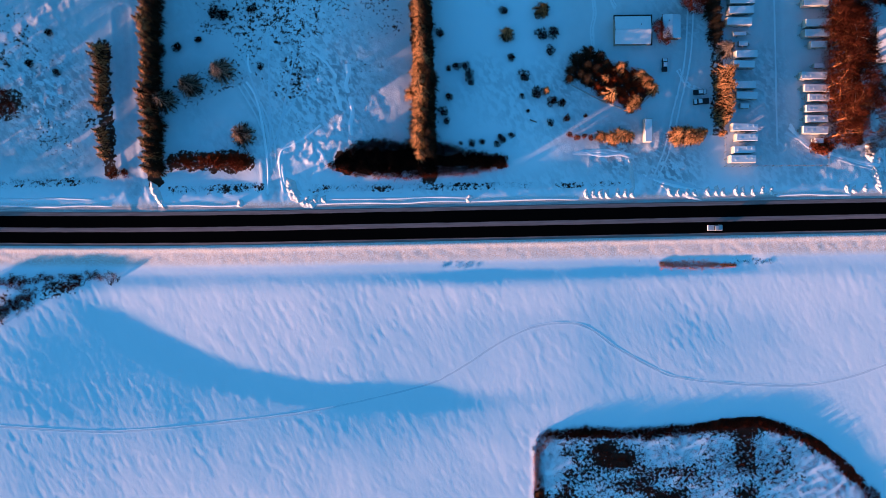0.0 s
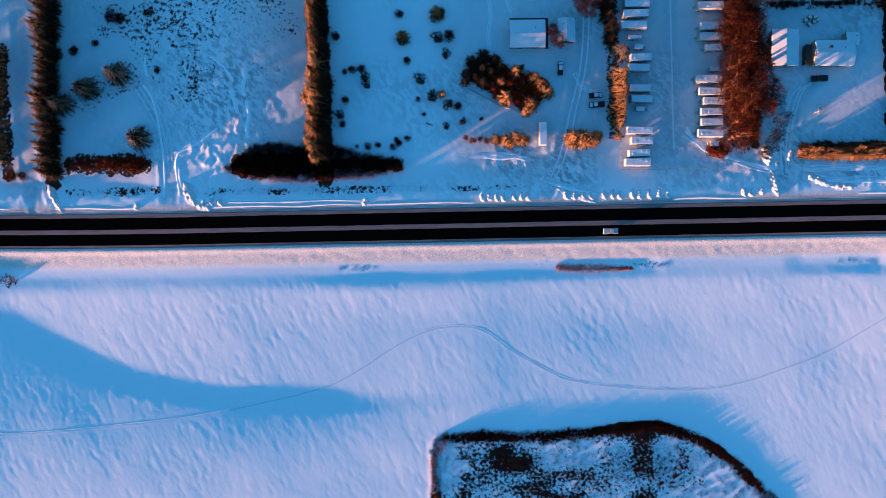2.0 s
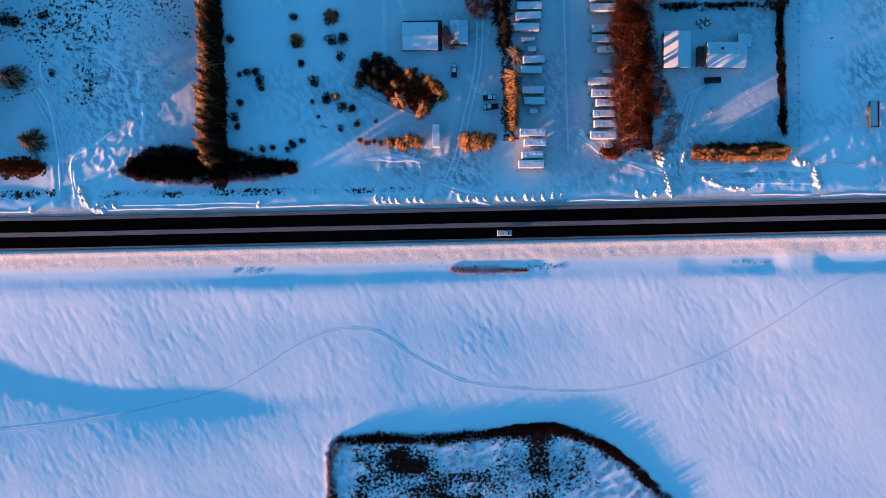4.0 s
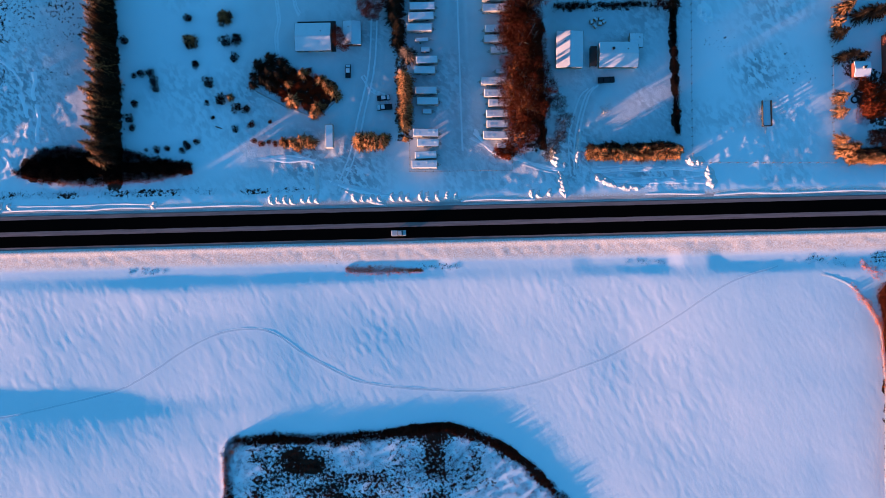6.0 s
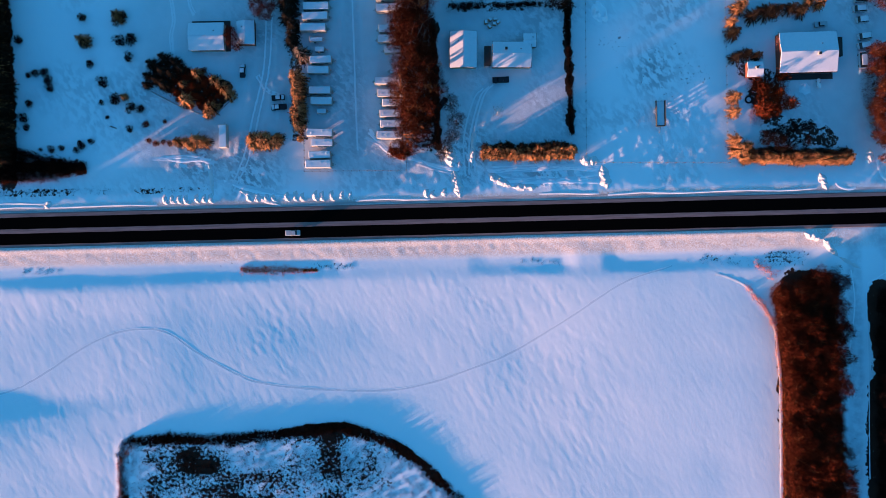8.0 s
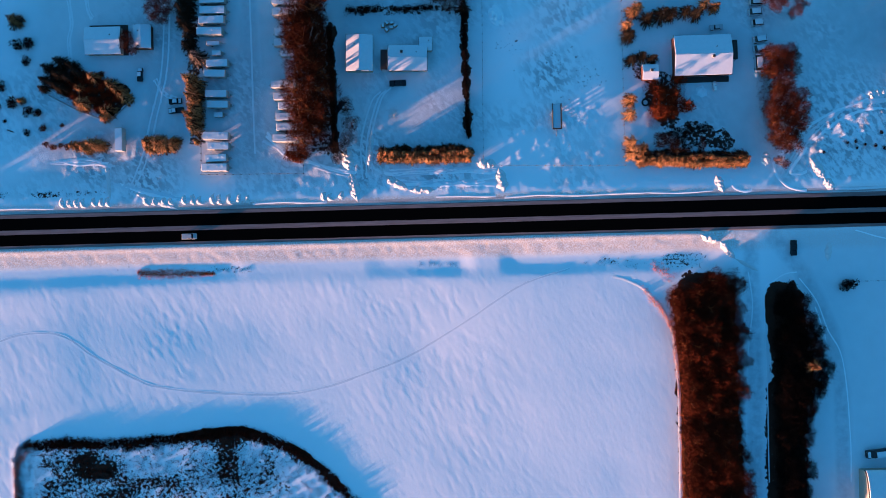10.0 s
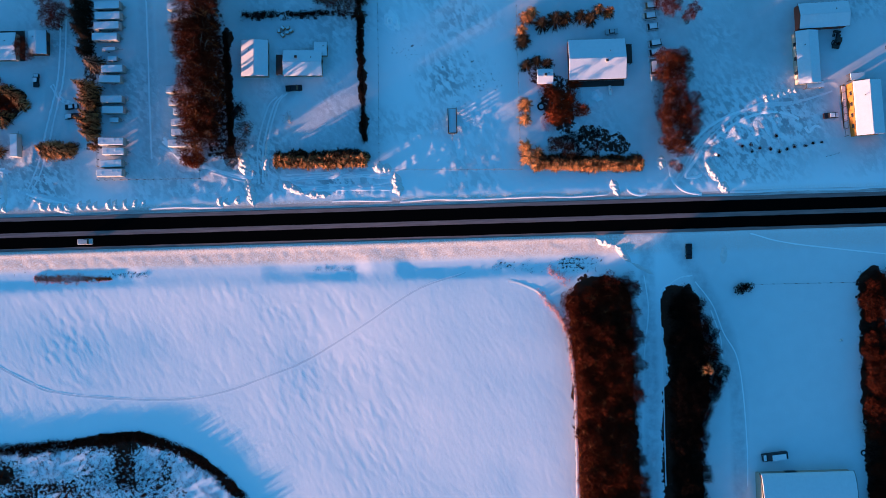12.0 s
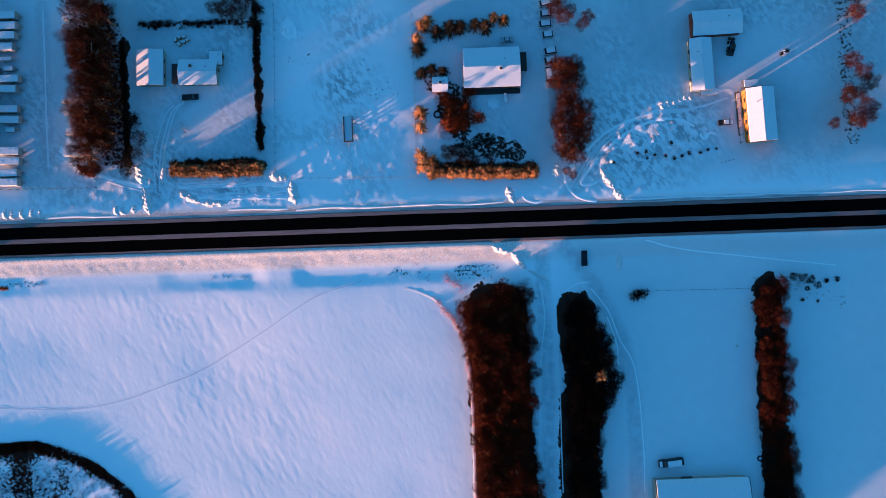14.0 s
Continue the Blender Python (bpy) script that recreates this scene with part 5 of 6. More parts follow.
tractor()

# vans and cars under snow along the farm lane
for k, (x, y, n) in enumerate(((285.4, 72.4, 4.6), (285.0, 69, 4.8), (285.6, 65.3, 4.2), (286.2, 59.7, 4.8), (286.0, 56.6, 4.8), (285.1, 51.7, 6.0), (285.4, 76.2, 4.6))):
    car("van", "disused van buried in snow beside the lane trees", on_ground(x, y, 90 if k == 5 else 2 * k), M_CARGREY, n, 2.3, 2.0, (0.0, 0.86), snowy=True)


# ---- fences and yard clutter ----
def fence(label, points, pitch, height, wires=(0.45, 0.9), post_mat=None):
    root = thing("fence", label, "fence")
    for (x0, y0), (x1, y1) in zip(points, points[1:]):
        n = max(2, round(math.hypot(x1 - x0, y1 - y0) / pitch))
        spots = [(x0 + (x1 - x0) * k / n, y0 + (y1 - y0) * k / n) for k in range(n + 1)]
        spots = [(x, y, ground_z(x, y)) for x, y in spots]
        for x, y, z in spots:
            part("post", rodded((x, y, z - 0.2), (x, y, z + height), 0.11, 0.09), post_mat or M_WOOD, root)
        for wz in wires:
            bm = bmesh.new()
            rings = [[bm.verts.new((x + ox, y + ox, z + wz + oz)) for ox, oz in ((-0.018, -0.015), (0.018, -0.015), (0.0, 0.025))] for x, y, z in spots]
            for a, b in zip(rings, rings[1:]):
                for q in range(3):
                    bm.faces.new((a[q], a[(q + 1) % 3], b[(q + 1) % 3], b[q]))
            part("wire", bm, M_STEEL, root)
    return root


fence("wooden yard fence round the caravan park", [(95.7, 35.7), (95.3, 23.9), (129.8, 22.5), (130.3, 33)], 2.6, 1.5, (0.4, 0.8, 1.2))
fence("post and wire fence along a snowy paddock", [(193, 90), (192.9, 75.4), (190.5, 21.9), (238.3, 19.4)], 3.0, 1.3)
fence("post and wire fence beside the garden spruces", [(239.9, 75), (239.3, 52), (238.6, 30)], 3.2, 1.3)
fence("post and wire fence across a snowy field", [(313, -23.6), (348, -24.8)], 4.0, 1.2)
fence("short dark wooden rail fence on the trampled snow", [(341.6, 18.1), (345.9, 19.0)], 1.4, 0.6, (0.4,))


def edging():
    """Stone edging round the planted bed, one stone after another."""
    root = thing("bed_edging", "low grey stone edging round a planted bed", "edging")
    r = random.Random(5)
    pts = [(44.6, 53.7), (54, 48.2), (64.8, 43.5), (74, 51.4)]
    me = None
    for (x0, y0), (x1, y1) in zip(pts, pts[1:]):
        n = int(math.hypot(x1 - x0, y1 - y0) / 0.75)
        turn = math.degrees(math.atan2(y1 - y0, x1 - x0))
        for k in range(n):
            x, y = x0 + (x1 - x0) * (k + 0.5) / n, y0 + (y1 - y0) * (k + 0.5) / n
            if me is None:
                ob = part("stone", boxed(0, 0, 0.1, 0.7, 0.35, 0.5, 0.07, 1), M_STONE, root)
                me = ob.data
            else:
                ob = new("stone", me)
                ob.parent = root
            ob.matrix_basis = pose(x, y, ground_z(x, y), 0, 0, turn + r.uniform(-6, 6))


edging()


def bale(x, y, turn):
    root = thing("straw_bale", "round straw bale capped with snow", "bale", "bales", on_ground(x, y, turn))
    part("roll", rodded((-0.6, 0, 0.62), (0.6, 0, 0.62), 0.65, 0.65, 18), M_STRAW, root)
    part("snow_cap", boxed(0, 0, 1.27, 1.05, 0.7, 0.12, 0.05, 2), M_ROOFSNOW, root)


for x, y in ((160.5, 72), (159.1, 71.1), (162.2, 72), (160.3, 69.6), (161.9, 70.4), (163.2, 71)):
    bale(x, y, 30 * x)


def tank():
    root = thing("gas_tank", "white gas tank lying beside the large house", "tank", "", on_ground(270, 44.6, 96))
    bm = rodded((-1.3, 0, 0.95), (1.3, 0, 0.95), 0.55, 0.55, 18)
    for s in (-1, 1):
        bmesh.ops.create_uvsphere(bm, u_segments=16, v_segments=8, radius=0.55, matrix=Matrix.Translation((s * 1.3, 0, 0.95)) @ Matrix.Diagonal((0.6, 1, 1, 1)))
    part("vessel", bm, M_CARWHITE, root, smooth=True)
    part("dome", rodded((0, 0, 1.45), (0, 0, 1.68), 0.2, 0.16, 12), M_STEEL, root)
    for x in (-0.9, 0.9):
        part("foot", boxed(x, 0, 0.25, 0.2, 0.8, 0.5), M_STONE, root)


tank()


def snow_heap(x0, y0, x1, y1, width, height, seed, label="ploughed snow bank with rough lumps beside the road", bow=0.0, mat=None):
    """Ridge of ploughed lumps: a rumpled mound along a line or an arc."""
    length = math.hypot(x1 - x0, y1 - y0) + abs(bow)
    nu, nv, ang = max(12, int(length / 0.2)), 17, math.atan2(y1 - y0, x1 - x0)
    u, v = np.meshgrid(np.linspace(0, 1, nu + 1), np.linspace(-1, 1, nv + 1), indexing="ij")
    end = np.clip(np.minimum(4 * u, 4 * (1 - u)) + 0.05, 0, 1)
    lean = ang + np.arctan2(4 * bow * (1 - 2 * u), length)
    half = width * 1.6
    wide = v * half * end * (1 + 0.4 * layered(u * length * 0.8, v * 0 + seed * 3.1, seed, 2))
    arch = bow * 4 * u * (1 - u)
    px = x0 + (x1 - x0) * u - math.sin(ang) * arch - np.sin(lean) * wide
    py = y0 + (y1 - y0) * u + math.cos(ang) * arch + np.cos(lean) * wide
    # rounded clods piled on a low ridge
    r = np.random.default_rng(seed + 900)
    clods = np.zeros_like(u)
    for _ in range(int(length * 2.6) + 4):
        cu, cv, size = r.uniform(0.03, 0.97), r.normal(0, 0.38), r.uniform(0.35, 0.8) * min(1.0, width + 0.15)
        far = np.hypot((u - cu) * length, v * half - cv * half) / size
        clods = np.maximum(clods, size * np.sqrt(np.clip(1 - far ** 2, 0, 1)) * (1 - 0.6 * min(abs(cv), 1)))
    z = end * (0.16 * height * (1 - np.abs(v) ** 1.6) + 0.55 * height * clods * (1 - 0.7 * v ** 4) + 0.06 * layered(px / 0.5, py / 0.5, seed, 2)) - 0.18 * (np.abs(v) > 0.98)
    co = np.stack([px, py, z + land(px, py)], -1).reshape(-1, 3)
    faces = [(i * (nv + 1) + j, (i + 1) * (nv + 1) + j, (i + 1) * (nv + 1) + j + 1, i * (nv + 1) + j + 1) for i in range(nu) for j in range(nv)]
    ob = raw("snow_bank", co.tolist(), faces, mat or M_CLODS)
    ob.data.shade_smooth()
    return tagged(ob, label, "snow bank", "snow banks")


BANKS_WEST = [(-99.5, 28, -95, 18.5, 0.9, 1.1), (-70, 17.8, -68, 20, 0.8, 1.0), (-53, 27, -49, 18, 1.3, 1.1), (-49, 18, -43, 17.5, 1.2, 0.8), (7.5, 15.6, 9.5, 18.2, 0.6, 0.9), (63, 30, 64.2, 17, 0.5, 0.45), (72, 19, 87, 12.5, 0.6, 0.5)]
BANKS_EAST = [(144.3, 30.5, 145.3, 22.5, 1.3, 1.7), (145.5, 22, 147.5, 12, 1.2, 1.2), (153.5, 36, 151.8, 22, 0.6, 0.9), (157, 20, 165, 15, 1.0, 1.1), (165, 15, 174, 14.5, 0.8, 0.9), (188, 23, 195, 22, 1.2, 1.2), (195.5, 21, 197, 12.5, 1.2, 1.4), (268.5, 14.5, 270.5, 8.5, 0.9, 1.2), (300.5, 19, 304.7, 11.5, 1.2, 1.3), (304.7, 11.5, 307.3, 7.5, 1.1, 1.3), (286, 22, 285.5, 16.5, 1.0, 1.3), (262, -5.4, 268.5, -7.8, 0.9, 1.2), (268.5, -7.8, 273.6, -14, 0.9, 1.1), (305.3, -9.7, 304.5, -16.4, 0.8, 0.7), (273.6, -14, 281, -18.5, 0.4, 0.4), (304.4, 20.2, 304.9, 21.2, 0.6, .8)]
for k, (x0, y0, x1, y1, w, h) in enumerate(BANKS_WEST + BANKS_EAST):
    snow_heap(x0, y0, x1, y1, w, h, k)


def ribbon(name, label, pts, profile, category, kind, mat=None):
    """A long low moulding of snow that follows a curve; profile: (across, height)."""
    p = np.array(pts, float)
    p = np.concatenate([[2 * p[0] - p[1]], p, [2 * p[-1] - p[-2]]])
    way = []
    for k in range(1, len(p) - 2):
        n = max(2, int(np.hypot(*(p[k + 1] - p[k])) / 0.8))
        for s in np.arange(n) / n:
            way.append(0.5 * (2 * p[k] + (p[k + 1] - p[k - 1]) * s + (2 * p[k - 1] - 5 * p[k] + 4 * p[k + 1] - p[k + 2]) * s * s + (3 * p[k] - p[k - 1] - 3 * p[k + 1] + p[k + 2]) * s ** 3))
    way = np.array(way)
    tang = np.gradient(way, axis=0)
    tang /= np.linalg.norm(tang, axis=1, keepdims=True)
    side = np.column_stack([-tang[:, 1], tang[:, 0]])
    dist = np.arange(len(way)) * 0.8
    n = len(profile)
    cols = []
    for k, (a, hgt) in enumerate(profile):
        wob = a * (1 + 0.35 * layered(dist / 5, dist * 0 + k * 0.2, 81, 2))
        q = way + side * wob[:, None]
        taper = np.clip(np.minimum(dist, dist[-1] - dist) / 2.0, 0, 1)
        rise = hgt * (0.75 + 0.9 * layered(dist / 2.5, dist * 0 + k * 0.3, 83, 3)) if hgt > 0 else np.full(len(way), hgt)
        cols.append(np.column_stack([q, land(way[:, 0], way[:, 1]) * 0.6 + land(q[:, 0], q[:, 1]) * 0.4 + rise * taper]))
    v = np.stack(cols, 1).reshape(-1, 3)
    f = [(i * n + j, (i + 1) * n + j, (i + 1) * n + j + 1, i * n + j + 1) for i in range(len(way) - 1) for j in range(n - 1)]
    ob = raw(name, v.tolist(), f, mat or M_SNOW)
    ob.data.shade_smooth()
    return tagged(ob, label, category, kind=kind)


ribbon("snow_trail", "narrow ski track winding across the snowy field", TRACK, [(-0.55, 0.0), (-0.35, 0.014), (0.0, 0.016), (0.35, 0.014), (0.55, 0.0)], "trail", "structure", M_TRACK)
for side in (-0.42, 0.42):
    ribbon("trail_rim", "bright pushed-up rim of the ski track", TRACK, [(side - 0.16, 0.008), (side, 0.030), (side + 0.16, 0.008)], "trail", "structure", M_BRIM)
RIDGE = [(-0.5, -0.06), (-0.25, 0.05), (-0.05, 0.13), (0.2, 0.10), (0.6, -0.08)]
for x0, x1, off in ((-175, -112, 8.2), (-97, -66, 8.2), (-48, 8, 8.0), (9, 46, 8.0), (112, 138, 7.8), (174, 195, 8.3), (197, 268, 7.8), (308, 420, 7.6), (-170, -118, 10.6), (-40, 8, 9.4)):
    xs = np.linspace(x0, x1, max(4, int((x1 - x0) / 9)))
    ribbon("snow_ridge", "low ridge of ploughed snow beside the asphalt", [(x, float(road_middle(x)) + off + 0.25 * math.sin(x * 0.21 + off)) for x in xs], RIDGE, "snow ridge", "structure")
# furrows pushed up by the plough blade along the north verge
rr = random.Random(9)
for x, y in [(323.3, 38.9), (325.5, 39.7), (327.4, 40.2), (329.4, 40.8), (331.4, 41.3), (333.3, 41.2)]:
    snow_heap(x + 0.5, y - 1.2, x - 0.4, y + 1.3, 0.5, 1.0, int(x) + 150, "small curl of ploughed snow by the farm shed", 0.6)
for x in list(np.arange(48, 66, 2.6)) + list(np.arange(76, 112, 3.1)) + [-46, -43, -40, 136, 139, 142]:
    x += rr.uniform(-0.6, 0.6)
    y = float(road_middle(x)) + 9.0
    snow_heap(x + 0.9, y - 1.0 + rr.uniform(-0.3, 0.2), x + 0.5 + rr.uniform(-0.5, 0.9), y + 1.7 + rr.uniform(0, 1.0), 0.55, 1.1, int(x) + 200, "small curl of ploughed snow on the verge", rr.uniform(0.7, 1.3))


# wheel ruts pressed into the drives and lanes
RUT = [(-0.45, -0.03), (-0.15, 0.035), (0.1, 0.04), (0.45, -0.03)]
for k, pts in enumerate(DRIVES[:6]):
    pts = [p for p in pts if abs(p[1] - road_middle(p[0])) > 9.5]
    for off in (() if k == 1 else (0.4,) if k == 3 else (-0.9, 0.9) if k == 2 else (-1.9, -0.2, 1.6)):
        shifted = [(x + off * (1 + 0.25 * math.sin(3 * x + off)), y + 0.3 * off) for x, y in pts]
        ribbon("tyre_rut", "tyre rut pressed into the snow of a drive", shifted, RUT, "rut", "structure")

for pts in ([(52.9, 86), (53.6, 78), (52.4, 72), (52.7, 64)], [(59.0, 86), (59.6, 81.5), (61.5, 78)], [(90, 46), (88, 50), (84, 52), (80.5, 58)]):
    ribbon("foot_path", "narrow trodden foot path through garden snow", pts, [(-0.8, -0.03), (-0.45, 0.05), (-0.2, 0.0), (0.2, 0.0), (0.45, 0.06), (0.8, -0.03)], "path", "structure")
# rims and pushed-up rows round the trampled lot
BERM = [(-0.9, -0.06), (-0.35, 0.12), (0.05, 0.22), (0.4, 0.12), (0.9, -0.06)]
LOT_RIMS = [[(-59.6, 21.4), (-59.1, 31.9), (-60.2, 43.4), (-61.5, 52.0), (-63.1, 56.8), (-65.6, 60.8)],
            [(-54.0, 21.7), (-54.9, 27.9), (-55.0, 32.7), (-53.9, 36.2), (-49.9, 38.2), (-45.0, 40.8), (-39.7, 44.7)],
            [(-54.2, 29.8), (-53.3, 24.0), (-50.8, 21.0), (-44.0, 19.6)],
            [(-63.4, 62.6), (-64.2, 66.4), (-63.4, 70.1)],
            [(-34.1, 59.9), (-36.8, 63.8), (-40.4, 67.7), (-43.6, 69.6)]]
for pts in LOT_RIMS:
    ribbon("snow_rim", "pushed-up snow rim beside the trampled lot", pts, RIDGE, "snow ridge", "structure", M_BRIM)
LOT_ROWS = [[(-30.5, 40.1), (-30.7, 43.6), (-29.8, 47.7), (-30.0, 51.1), (-30.8, 54.4)],
            [(-30.8, 54.4), (-31.4, 57.3), (-30.5, 61.0), (-30.6, 65.2)],
            [(-33.7, 48.6), (-34.3, 53.2), (-36.0, 57.9)],
            [(-42.4, 36.5), (-40.2, 33.7), (-40.7, 31.1)]]
for pts in LOT_ROWS:
    ribbon("snow_row", "row of pushed-up snow on the trampled lot", pts, BERM, "snow ridge", "structure", M_BRIM)
fan = random.Random(31)
for x1, y1 in ((-66, 70), (-57, 76), (-48, 70), (-40, 62)):
    j = lambda s: fan.uniform(-s, s)
    ribbon("tyre_rut", "tyre rut pressed into the snow of the trampled lot", [(-57 + j(1.5), 36 + j(3)), (-56.5 + 0.3 * (x1 + 56) + j(1.5), 48 + j(1.5)), (x1, y1)], RUT, "rut", "structure", M_TRACK)

# sculpted plough lines in front of the hedges and on the turning place
PLOUGH = [(-0.7, -0.05), (-0.25, 0.07), (0.1, 0.11), (0.6, -0.05)]
lines_of = random.Random(23)
for x0, y0, x1, y1, n in ((158, 21.5, 196, 20.5, 8), (160, 17, 196, 16, 8), (46, 31, 64, 29.5, 7), (66, 22, 92, 15, 3), (294, 16, 336, 41, 0), (131, 26, 147, 21, 4), (117, 36, 129, 25, 4)):
    for k in range(n):
        j = lambda s: lines_of.uniform(-s, s)
        bow = j(0.7)
        ribbon("plough_line", "curving line of ploughed snow", [(x0 + j(2), y0 + j(2)), (0.6 * x0 + 0.4 * x1, 0.6 * y0 + 0.4 * y1 + bow + j(0.6)), (0.3 * x0 + 0.7 * x1, 0.3 * y0 + 0.7 * y1 + bow + j(0.6)), (x1 + j(2), y1 + j(2))], PLOUGH, "snow ridge", "structure", M_BRIM if k % 2 else M_TRACK)
FARM_RIMS = [[(290.4, 19.8), (295.5, 24.3), (300.6, 28.8), (305.6, 32.0), (310.5, 34.0), (318.4, 36.5), (322.7, 37.8)],
             [(302.2, 24.5), (307.3, 28.4), (313.2, 31.6), (320.1, 33.9), (325.0, 34.2), (330.7, 32.9), (334.4, 30.7)],
             [(300.1, 22.1), (296.0, 17.5), (293.5, 13.8), (296.7, 13.3), (300.1, 14.2)],
             [(273.6, 13.1), (274.0, 10.2), (277.2, 8.6), (281.1, 8.8)],
             [(288.3, 18.0), (289.0, 13.1), (292.6, 9.1), (299.3, 7.3)],
             [(335.6, 28.7), (336.6, 26.7), (339.1, 28.7), (341.3, 27.2)]]
for pts in FARM_RIMS:
    ribbon("plough_line", "curving line of ploughed snow", pts, PLOUGH, "snow ridge", "structure", M_BRIM)
# rims of the lanes south of the road
LANE_RIMS = [[(294.0, -19.6), (290.1, -19.9), (286.2, -22.0), (282.8, -24.8), (282.3, -38.2), (282.1, -57.3), (281.5, -76.4), (281.1, -90.8)],
             [(294.8, -21.6), (300.1, -29.6), (303.4, -39.4), (307.3, -47.3), (308.8, -58.9), (309.2, -78.1), (308.6, -92.4)],
             [(277.7, -18.6), (278.5, -30.2), (276.4, -45.4), (274.6, -68.3), (273.5, -90.2)],
             [(314.1, -6.4), (325.4, -10.0), (344.5, -13.4), (378.9, -19.0)],
             [(299.6, -31.5), (302.3, -41.2), (302.2, -48.9)]]
for pts in LANE_RIMS:
    ribbon("lane_rim", "low bright snow rim beside a ploughed lane", pts, [(-0.3, -0.04), (-0.12, 0.05), (0.1, 0.07), (0.32, -0.05)], "snow ridge", "structure", M_BRIM)

ribbon("snow_lip", "wind-packed snow lip round the field corner", [(232, -17.5), (236.4, -19), (241.9, -22.2), (247.3, -28.3), (251, -36), (252, -46), (252.4, -59), (251.6, -86), (251, -110)], [(-0.9, -0.06), (-0.3, 0.05), (0.1, 0.11), (0.9, -0.06)], "snow ridge", "structure")
# Lighter, redder strip puts the sunlit western edge of the wood into colour.
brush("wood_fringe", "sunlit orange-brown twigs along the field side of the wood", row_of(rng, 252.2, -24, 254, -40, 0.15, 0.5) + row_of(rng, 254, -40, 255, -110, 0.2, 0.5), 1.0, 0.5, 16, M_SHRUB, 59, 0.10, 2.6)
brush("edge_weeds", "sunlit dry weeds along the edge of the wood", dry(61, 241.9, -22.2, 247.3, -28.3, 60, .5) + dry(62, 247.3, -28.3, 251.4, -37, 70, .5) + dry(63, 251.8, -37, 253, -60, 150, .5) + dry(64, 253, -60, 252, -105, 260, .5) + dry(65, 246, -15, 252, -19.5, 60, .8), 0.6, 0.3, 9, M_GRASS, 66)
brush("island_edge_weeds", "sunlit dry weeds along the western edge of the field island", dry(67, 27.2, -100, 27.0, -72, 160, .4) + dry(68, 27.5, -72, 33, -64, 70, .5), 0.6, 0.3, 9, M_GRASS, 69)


# ---- odds and ends ----
# Dark plate: deck behind the house, painted eaves shade on the other sides.
deck = tagged(part("deck", boxed(0.35, 0.3, 0.2, 13.0, 10.3, 0.4, 0.04), M_TRIM, None, ""), "dark plate for deck and eaves shade round the first house", "deck")
deck.matrix_basis = pose(65.8, 70.8, ground_z(65.8, 70.8) - 0.15, 0, 0, -2)


# Dark tyre-like rings lying flat with snow inside, not feeders.
def ring_feeder(x, y, r):
    root = thing("ring_feeder", "round dark tyre-like ring filled with snow", "feeder", "ring feeders", on_ground(x, y, 0))
    bm = bmesh.new()
    rings = []
    for k in range(14):
        a = 6.283 * k / 14
        rings.append([bm.verts.new((math.cos(a) * (r + 0.28 * r * math.cos(q)), math.sin(a) * (r + 0.28 * r * math.cos(q)), 0.22 + 0.22 * math.sin(q))) for q in (0.4, 1.2, 2.0, 2.8, 3.9, 5.5)])
    for k in range(14):
        for i in range(6):
            bm.faces.new((rings[k][i], rings[(k + 1) % 14][i], rings[(k + 1) % 14][(i + 1) % 6], rings[k][(i + 1) % 6]))
    part("rim", bm, M_RUBBER, root)
    part("snow_fill", rodded((0, 0, 0.0), (0, 0, 0.26), r * 0.8, r * 0.6, 14), M_ROOFSNOW, root, "snow inside the ring")


for x, y, r in ((349.6, -71.9, 0.9), (348.2, -82.4, 0.8), (246.5, 40.5, 1.1)):
    ring_feeder(x, y, r)


def feed_barrel(x, y, turn):
    root = thing("feed_barrel", "pale plastic barrel half buried in snow", "barrel", "barrels", on_ground(x, y, turn))
    part("drum", rodded((-0.5, 0, 0.35), (0.6, 0, 0.35), 0.42, 0.42, 14), M_CARWHITE, root)
    part("hoop", rodded((-0.1, 0, 0.35), (0.05, 0, 0.35), 0.45, 0.45, 14), M_TRIM, root)


feed_barrel(342.7, -44.1, 30)
feed_barrel(366.0, 54.8, 70)
grow(DARKSHRUBS, [(366.6, 55.4, 0.7), (365, 54.2, 0.5)], rng)
snow_heap(195, 71.5, 200, 73.5, 2.4, 2.6, 301, "heap of shovelled snow in the paddock", mat=M_FIELDSNOW)
snow_heap(284.2, 48.4, 286, 47.8, 0.8, 1.3, 302, "small sunlit heap of snow beside the lane")
snow_heap(264, 44.5, 267.5, 41.8, 1.2, 1.2, 303, "heap of shovelled snow before the large house", mat=M_SNOW)


def porch():
    """Open veranda along the sunny side of the farmhouse."""
    root = thing("porch", "open wooden porch along the sunlit farmhouse wall", "porch", "", on_ground(349.2, 33.2, 91.2))
    part("floor", boxed(0, 0, 0.25, 17.6, 1.7, 0.2, 0.02), M_WOOD, root, "wooden floor")
    for k in range(8):
        part("post", boxed(-8.6 + 17.2 * k / 7, 0.75, 1.5, 0.14, 0.14, 2.5), M_TRIM, root, "dark post")
    for k in range(7):
        part("railing", boxed(-7.37 + 17.2 * k / 7, 0.75, 1.1, 2.2, 0.06, 0.08), M_TRIM, root)
    part("snow_cover", boxed(0, -0.1, 0.42, 17.0, 1.2, 0.12, 0.05), M_ROOFSNOW, root, "snow on the floor")


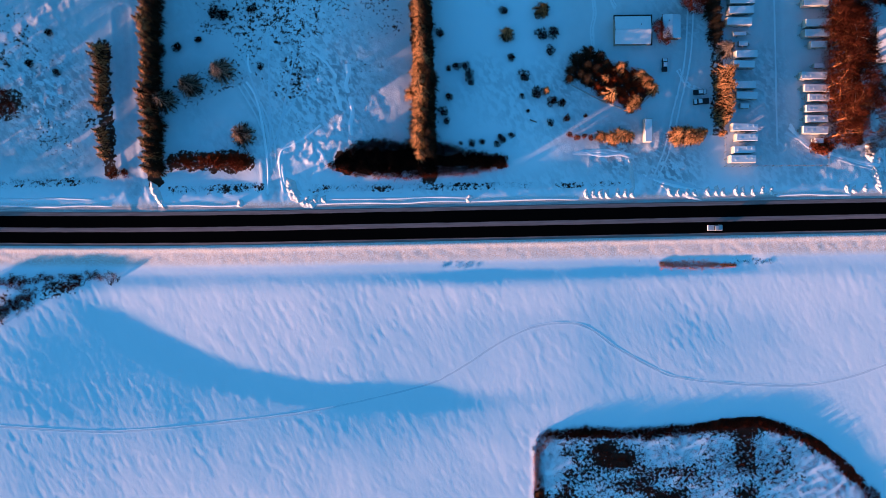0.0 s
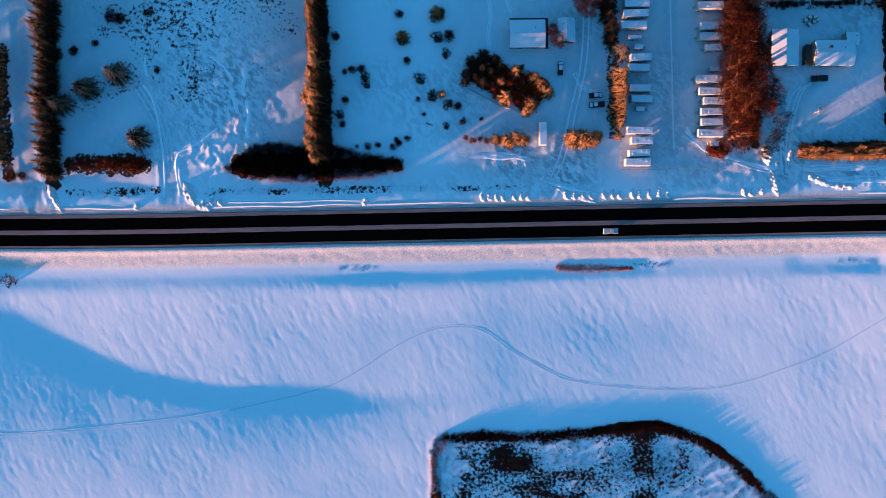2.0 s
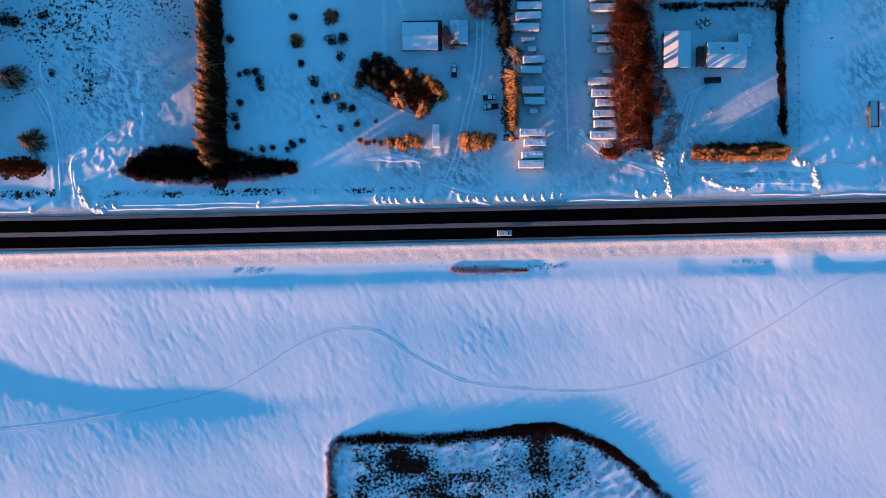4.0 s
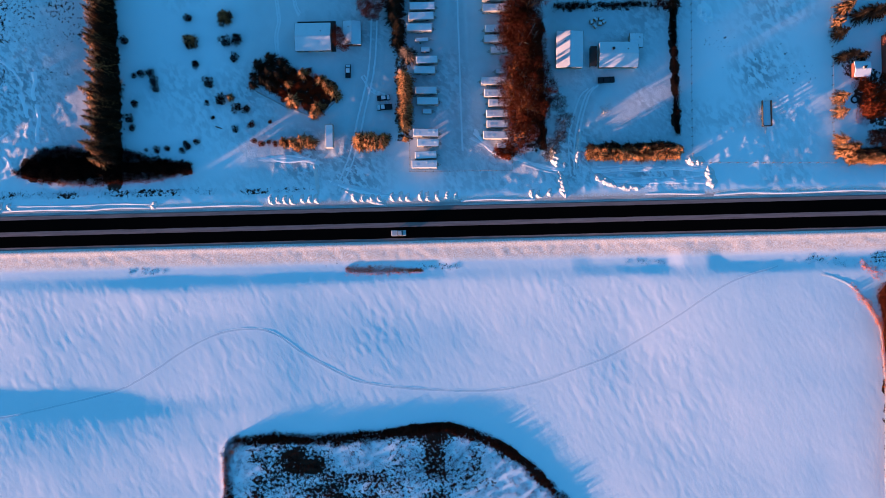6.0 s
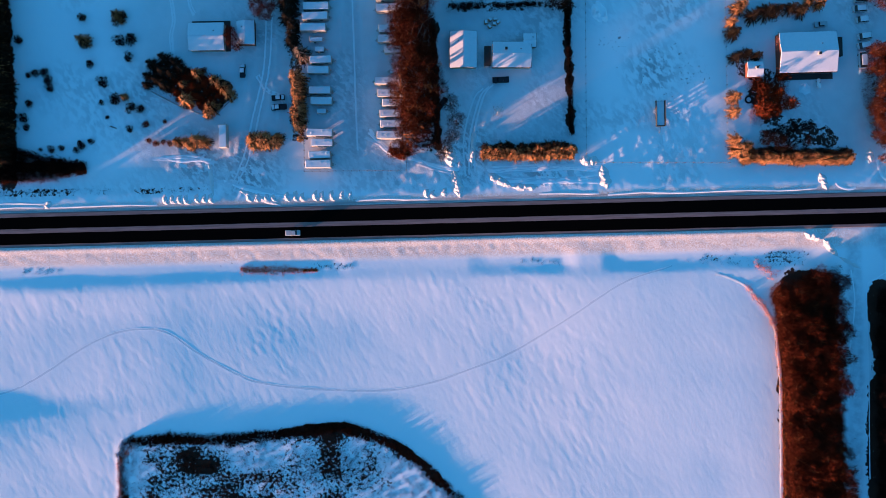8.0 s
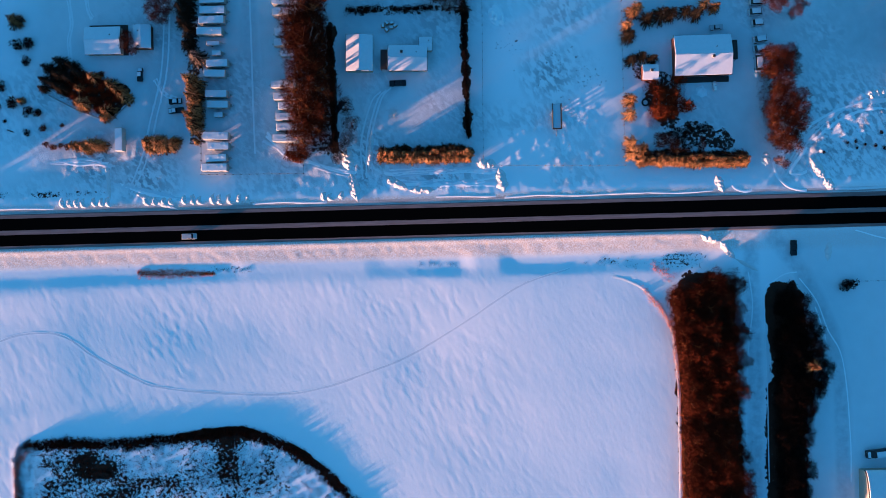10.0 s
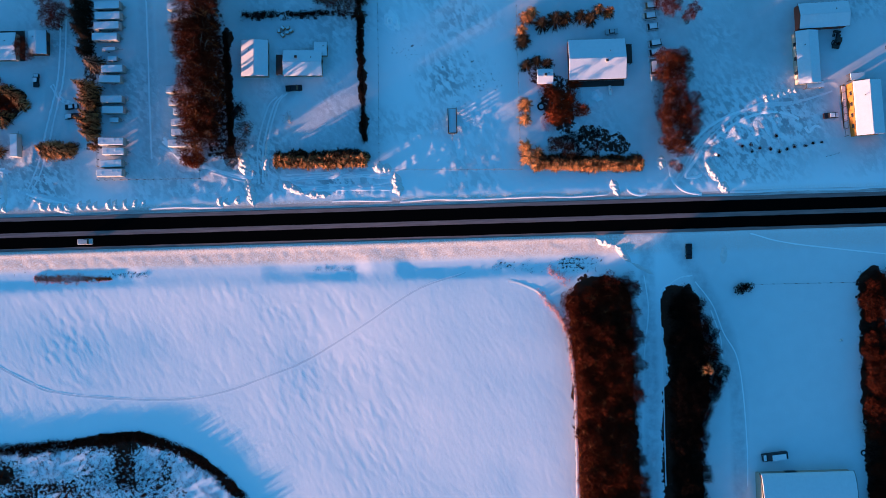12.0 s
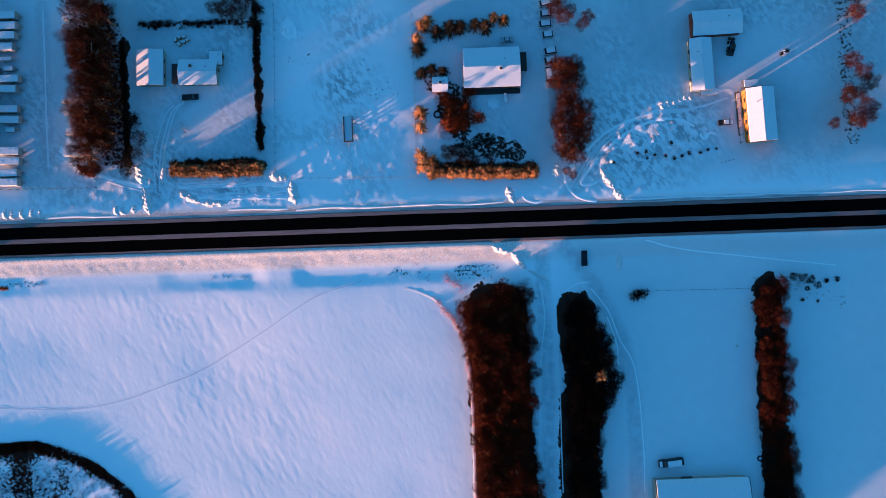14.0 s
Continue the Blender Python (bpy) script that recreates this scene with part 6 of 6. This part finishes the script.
porch()

log = tagged(part("log", rodded((30.2, 42.6, ground_z(30.2, 42.6) + 0.12), (32.4, 41.7, ground_z(32.4, 41.7) + 0.12), 0.17, 0.13, 9), M_BARK, None), "dark fallen log lying on the snow", "log")


def leaning_shed(label, x, y, turn, length, width, height, snowy=False):
    """Low dark lean-to: posts, slatted wall boards and a pent roof with a snow cap."""
    root = thing("lean_to", label, "shed", "", on_ground(x, y, turn))
    for sx in (-1, 1):
        for sy in (-1, 1):
            part("post", boxed(sx * (length / 2 - 0.1), sy * (width / 2 - 0.1), height / 2, 0.14, 0.14, height), M_WOOD, root)
    count = int(length / 0.45)
    for k in range(count):
        part("board", boxed(-length / 2 + length * (k + 0.5) / count, width / 2 - 0.04, height * 0.5, 0.40, 0.04, height * 0.9), M_TRIM, root)
    cover = part("roof", boxed(0, 0, height + 0.06, length + 0.3, width + 0.2, 0.12, 0.03), M_TRIM, root, "dark pent roof")
    if snowy:
        part("roof_snow", boxed(0, 0, height + 0.21, length + 0.1, width, 0.18, 0.06, 2), M_ROOFSNOW, cover, "snow on the roof")


leaning_shed("dark wooden lean-to between the garage and the bungalow", 158.9, 59.2, 87, 6.4, 2.0, 2.1)
leaning_shed("dark wooden lean-to on the side of the large house", 276.6, 56.2, 89, 6.2, 1.9, 2.2)
leaning_shed("low wooden lean-to at the end of the farm shed", 338.6, 42.4, 0, 5.6, 2.2, 2.0, True)
leaning_shed("low wooden lean-to at the end of the farmhouse", 352.9, 44.3, 2, 4.6, 2.4, 2.2, True)
terrace = thing("terrace", "dark wooden terrace along the large house", "terrace", "", on_ground(265.8, 47.2, -1.2))
part("frame", boxed(0, 0, 0.2, 18.6, 1.9, 0.3, 0.02), M_TRIM, terrace)
for k in range(12):
    part("plank", boxed(-8.5 + 17.0 * k / 11, 0, 0.37, 1.40, 1.86, 0.05, 0.01), M_TRIM, terrace)
car("car", "grey car parked behind the large house", on_ground(271.7, 64.5, 2), M_CARGREY, 4.4, 1.8, 1.5)
